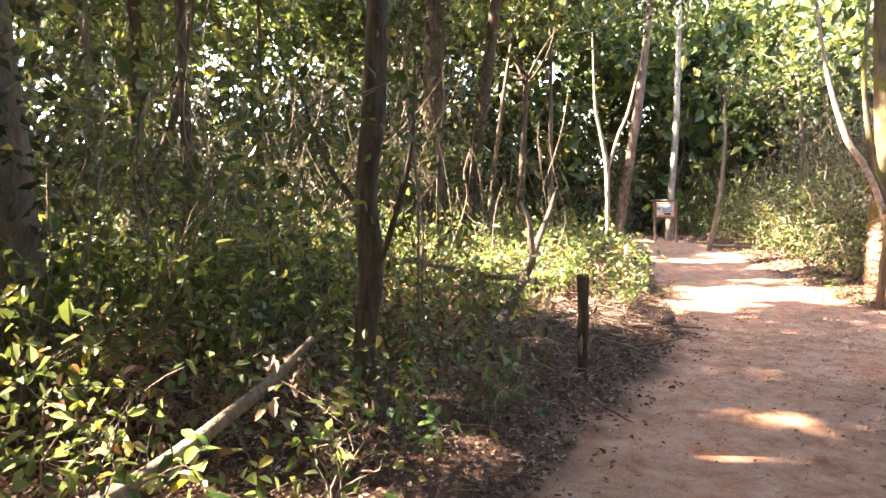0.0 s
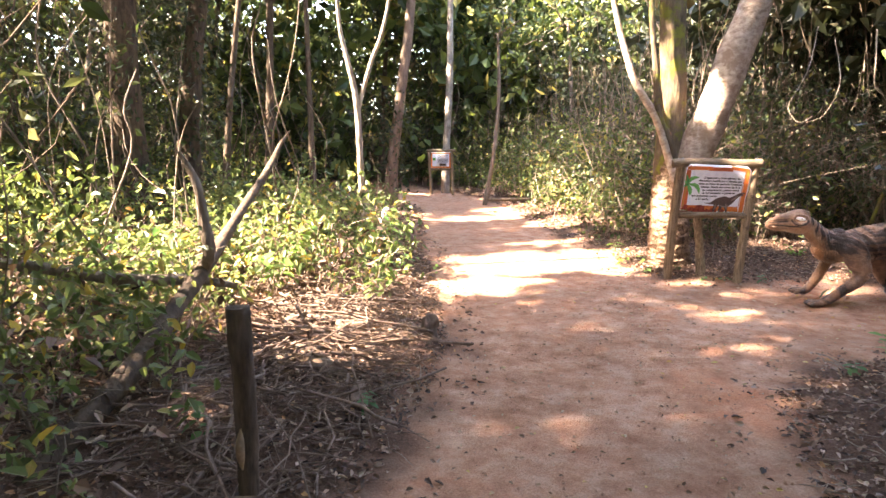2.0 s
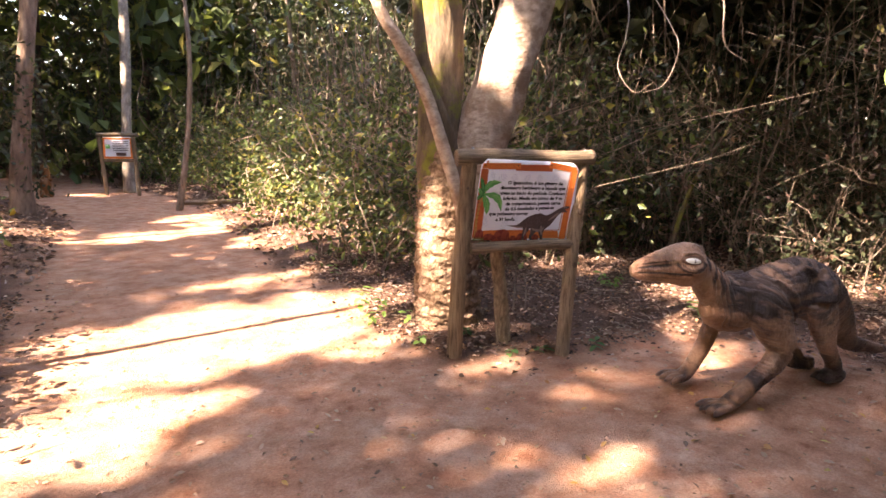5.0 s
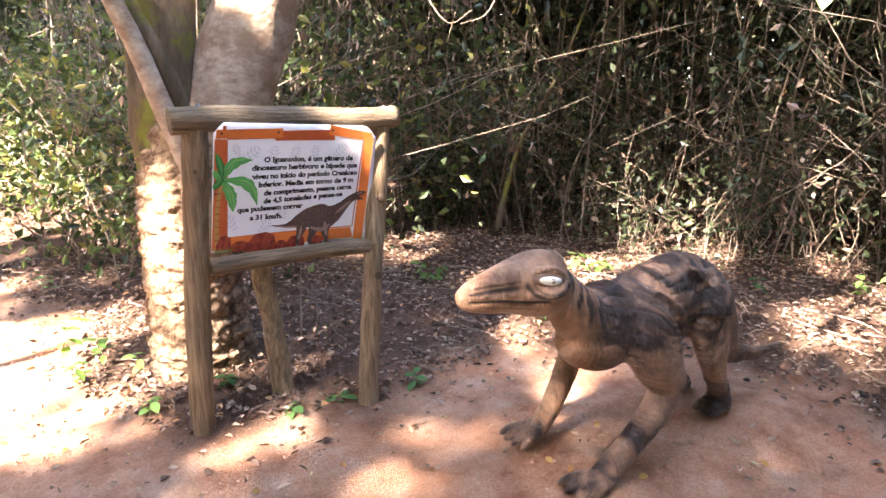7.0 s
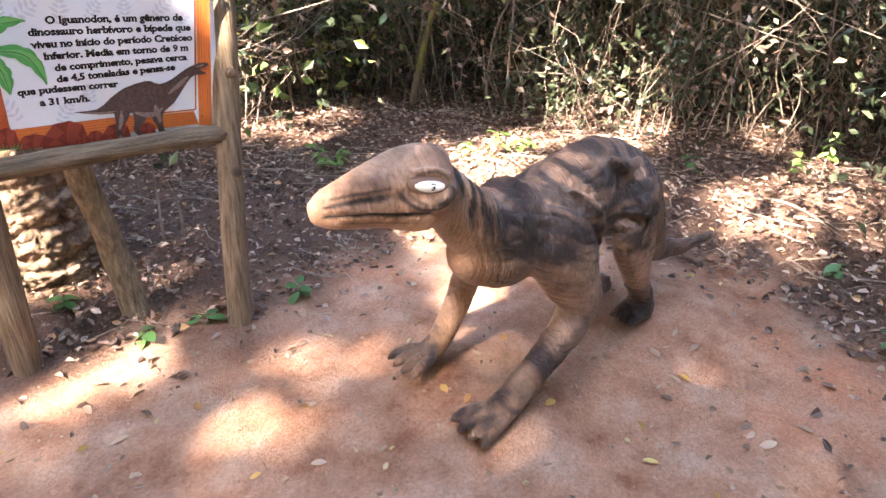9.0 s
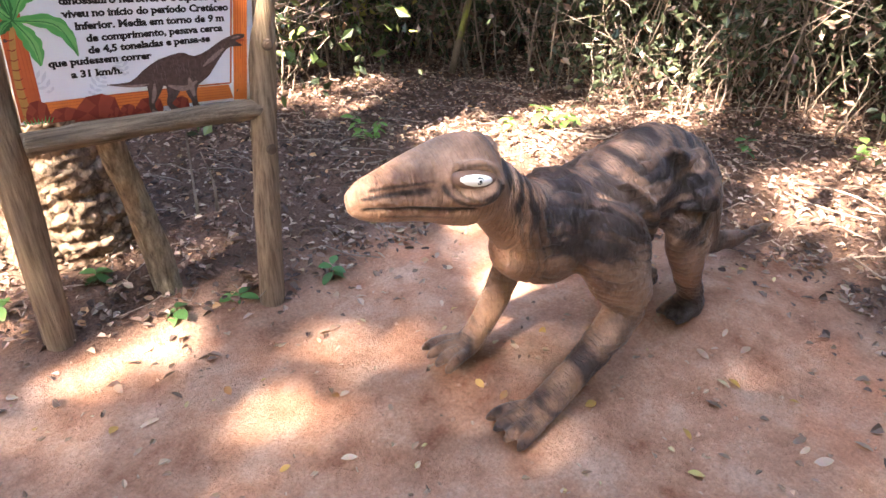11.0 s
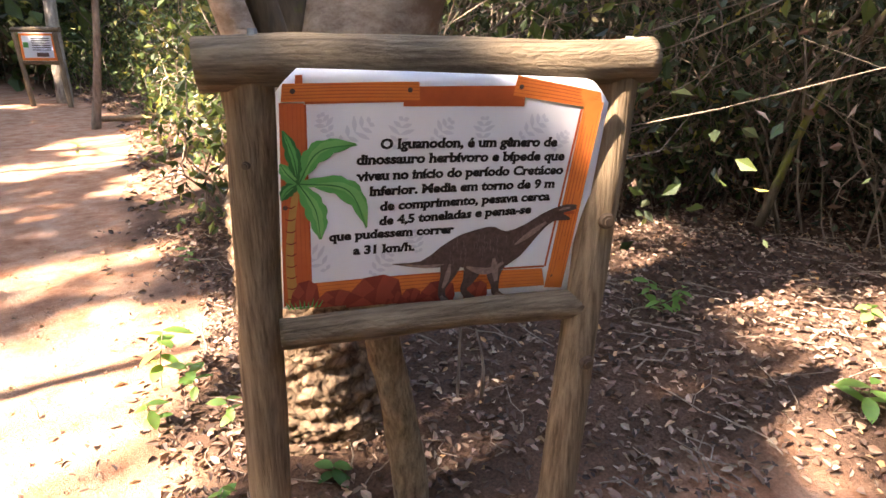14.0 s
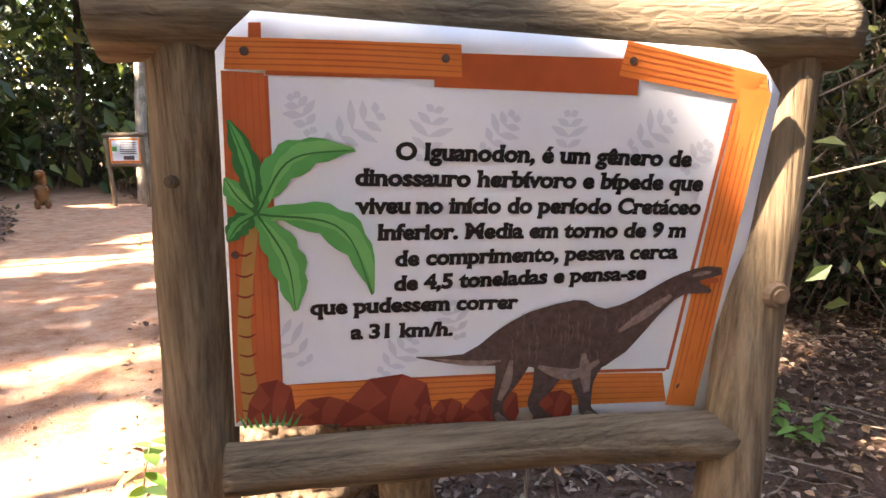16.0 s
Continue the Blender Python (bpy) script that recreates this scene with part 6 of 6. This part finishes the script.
for x, y, h, me, n in ((9.85, 9.46, 0.22, LEAF_BIG, 9), (10.05, 9.35, 0.16, LEAF_BIG, 6), (9.65, 9.6, 0.14, LEAF_MID, 6), (9.01, 10.47, 0.20, LEAF_MID, 9), (8.9, 10.3, 0.14, LEAF_MID, 7), (7.62, 9.5, 0.10, LEAF_DARK, 6), (7.0, 9.83, 0.07, LEAF_DARK, 5),
                       (12.2, 8.6, 0.3, LEAF_MID, 9), (12.6, 7.5, 0.25, LEAF_MID, 8), (10.14, 8.09, 0.18, LEAF_DARK, 8), (10.25, 7.47, 0.25, LEAF_MID, 9), (10.6, 7.3, 0.32, LEAF_MID, 9), (8.5, 6.98, 0.12, LEAF_DARK, 7), (7.85, 6.72, 0.14, LEAF_DARK, 7),
                       (9.1, 7.2, 0.08, LEAF_DARK, 5), (7.24, 9.72, 0.05, LEAF_DARK, 5), (8.86, 9.31, 0.15, LEAF_BIG, 7), (6.52, 11.02, 0.16, LEAF_MID, 7), (6.72, 11.15, 0.22, LEAF_MID, 8), (6.78, 10.85, 0.14, LEAF_MID, 5), (7.15, 12.8, 0.2, LEAF_MID, 7),
                       (6.56, 10.42, 0.10, LEAF_MID, 5), (6.95, 10.3, 0.08, LEAF_DARK, 7), (9.05, 10.35, 0.18, LEAF_MID, 8), (7.2, 17.9, 0.2, LEAF_BIG, 7), (6.62, 11.4, 0.3, LEAF_BIG, 8), (3.7, 10.9, 0.25, LEAF_MID, 8), (5.6, 6.45, 0.12, LEAF_DARK, 7), (6.0, 6.5, 0.3, LEAF_MID, 9),
                       (6.25, 6.55, 0.4, LEAF_MID, 9), (0.35, 2.55, 0.35, LEAF_BIG, 8), (0.1, 2.9, 0.28, LEAF_BIG, 8), (0.55, 3.0, 0.2, LEAF_MID, 7), (-0.5, 2.6, 0.4, LEAF_BIG, 9), (-0.9, 3.1, 0.45, LEAF_BIG, 9), (0.2, 3.9, 0.35, LEAF_MID, 9), (0.9, 4.6, 0.2, LEAF_DARK, 8),
                       (2.1, 6.7, 0.2, LEAF_DARK, 8), (1.2, 6.3, 0.3, LEAF_DARK, 9), (2.5, 9.0, 0.35, LEAF_BIG, 9), (2.9, 9.8, 0.4, LEAF_BIG, 9), (3.3, 10.8, 0.4, LEAF_BIG, 9), (3.1, 11.3, 0.5, LEAF_BIG, 9), (3.35, 12.1, 0.5, LEAF_BIG, 9)):
    seedling(x, y, h, me, n)


def frond_bush(x, y, h, count, label):
    """A low bush of long arching leaves standing at the path edge."""
    s = thing("leafy_bush", label, "bush", (x, y, gz(x, y)))
    for k in range(count):
        a, t = k * 2.4, rng.uniform(0.5, 1.0)
        e = (math.cos(a) * 0.45 * t, math.sin(a) * 0.45 * t, h * t)
        v, f = tubes(np.array([[(e[0] * q, e[1] * q, e[2] * q * (1.6 - 0.6 * q)) for q in np.linspace(0, 1, 7)]]), np.linspace(0.006, 0.002, 7)[None], 5)
        part("stem", np_mesh("stem", v, f, TWIG, True), None, s)
        for j in range(7):
            q = 0.4 + 0.6 * j / 6
            ob = part("leaf", LEAF_BIG, None, s)
            ob.matrix_local = pose(e[0] * q, e[1] * q, e[2] * q * (1.6 - 0.6 * q), rng.uniform(-20, 20), rng.uniform(-10, 30), math.degrees(a) + (60 if j % 2 else -60)) @ Matrix.Scale(rng.uniform(0.7, 1.1), 4)
    return s


frond_bush(3.15, 11.6, 0.7, 9, "bright green bush with long leaves beside the marker post")
frond_bush(2.7, 11.2, 0.8, 9, "bright green bush with long leaves in sunlight")
frond_bush(1.6, 9.6, 0.9, 9, "sunlit bush with long narrow leaves")
frond_bush(0.3, 9.2, 1.0, 9, "sunlit bush with broad bright leaves")


def bare_branch(pts, label, r=0.012, mat=TWIG):
    single("bare_branch", trunk_mesh("bare_branch", [(*p, r * (1 - 0.75 * i / (len(pts) - 1))) for i, p in enumerate(pts)], mat, 36, 7, 0.08), label, "branch")


bare_branch([(9.6, 10.9, 3.2), (8.8, 10.2, 2.55), (8.35, 9.9, 2.2), (8.05, 9.75, 1.92), (8.1, 9.62, 1.72), (8.25, 9.55, 1.80)], "thin bare pale twig arching out of the thicket", 0.007)
bare_branch([(9.6, 10.6, 3.0), (9.0, 9.9, 2.4), (8.6, 9.55, 2.1), (8.35, 9.5, 1.8), (8.2, 9.6, 1.72)], "thin bare pale twig hanging before dark leaves", 0.007)
bare_branch([(9.2, 9.6, 2.9), (9.0, 9.4, 2.5), (8.98, 9.35, 2.15), (9.1, 9.2, 2.0)], "short drooping bare twig")
bare_branch([(11.5, 11.2, -0.1), (11.2, 10.9, 0.7), (10.9, 10.6, 1.2), (11.3, 10.2, 1.9)], "leaning bare pale stem in dark thicket", 0.02)
bare_branch([(10.8, 10.8, -0.1), (10.9, 10.6, 0.8), (11.2, 10.3, 1.6), (11.4, 10.0, 2.6)], "leaning mossy stem in dark thicket", 0.035, MOSSBARK)
bare_branch([(12.0, 6.6, 1.4), (11.7, 6.7, 0.9), (11.6, 6.9, 0.5), (11.9, 6.95, 0.25), (12.3, 6.8, 0.2)], "looping pale vine hanging at the clearing edge", 0.02)
bare_branch([(9.6, 7.75, -0.05), (9.45, 7.45, -0.03), (9.35, 7.2, -0.12)], "thin pale stick lying behind the statue", 0.008)
bare_branch([(7.55, 10.35, -0.16), (7.55, 10.33, 0.25), (7.56, 10.30, 0.7)], "thin dead shoot behind the sign", 0.008)
bare_branch([(7.62, 10.28, -0.15), (7.6, 10.25, 0.02), (7.55, 10.24, 0.2)], "small dead shoot behind the sign", 0.01)


def hanging_leaves(x, y, z, label):
    """Leafy twigs reaching in over the path edge."""
    s = thing("leafy_branch", label, "branch", (x, y, z))
    for k in range(5):
        e = np.array([rng.uniform(-0.9, -0.2), rng.uniform(-0.4, 0.5), rng.uniform(-0.6, 0.25)])
        v, f = tubes(np.array([[e * q + np.array([0, 0, 0.15 * math.sin(3 * q)]) for q in np.linspace(-0.6, 1, 8)]]), np.linspace(0.008, 0.002, 8)[None], 5)
        part("twig", np_mesh("twig", v, f, TWIG, True), None, s)
        for j in range(8):
            q = 0.2 + 0.8 * j / 7
            ob = part("leaf", LEAF_DARK if k % 2 else LEAF_BIG, None, s)
            p = e * q + np.array([0, 0, 0.15 * math.sin(3 * q)])
            ob.matrix_local = pose(*p, rng.uniform(-40, 40), rng.uniform(10, 60), rng.uniform(0, 360)) @ Matrix.Scale(rng.uniform(0.8, 1.3), 4)
    return s


hanging_leaves(8.0, 7.4, 2.15, "green leafy branch hanging over the clearing edge")
hanging_leaves(7.4, 6.4, 1.9, "green leafy branch hanging beside the path")

# single fallen leaves on the bare earth of the clearing
DRY_A, DRY_B, DRY_C = (leaf_mesh("fallen_leaf", 0.055, 0.026, DRYPALE), leaf_mesh("fallen_leaf", 0.07, 0.03, DRYPALE), leaf_mesh("fallen_leaf", 0.05, 0.028, RUST))
x, y, d = scatter(700, 4.3, 9.2, 6.7, 11.5, -3, -0.1)
for i in range(min(280, len(x))):
    ob = part("fallen_leaf", (DRY_A, DRY_B, DRY_A, DRY_C)[i % 4], None, GROUND)
    ob.matrix_local = pose(x[i], y[i], gz(x[i], y[i]) + 0.012, rng.uniform(-25, 25), rng.uniform(-8, 12), rng.uniform(0, 360)) @ Matrix.Scale(rng.uniform(0.6, 1.1), 4)


def clods():
    """Small lumps of earth and grit on the path."""
    x, y, d = scatter(11000, 0, 9.4, 2.5, 13, -4, 0.05)
    n = len(x)
    r = 0.003 + 0.011 * rng.random(n) ** 4
    p = np.stack([x, y, ground_z(x, y) + r * 0.4], -1)
    corner = np.array([(1, 0, 0), (0, 1, 0), (-1, 0, 0), (0, -1, 0), (0, 0, 0.8), (0, 0, -0.8)], float)
    v = (p[:, None] + corner[None] * r[:, None, None] * rng.uniform(0.6, 1.3, (n, 6, 1))).reshape(-1, 3)
    tri = np.array([(0, 1, 4), (1, 2, 4), (2, 3, 4), (3, 0, 4), (1, 0, 5), (2, 1, 5), (3, 2, 5), (0, 3, 5)])
    f = (np.arange(n)[:, None, None] * 6 + tri[None]).reshape(-1, 3)
    single("clods", np_mesh("clods", v, f, plain("dry_clod", (0.40, 0.225, 0.145), 0.95, 0.5, 60)), "small clods and grit scattered on the path", "gravel", "stuff")


clods()
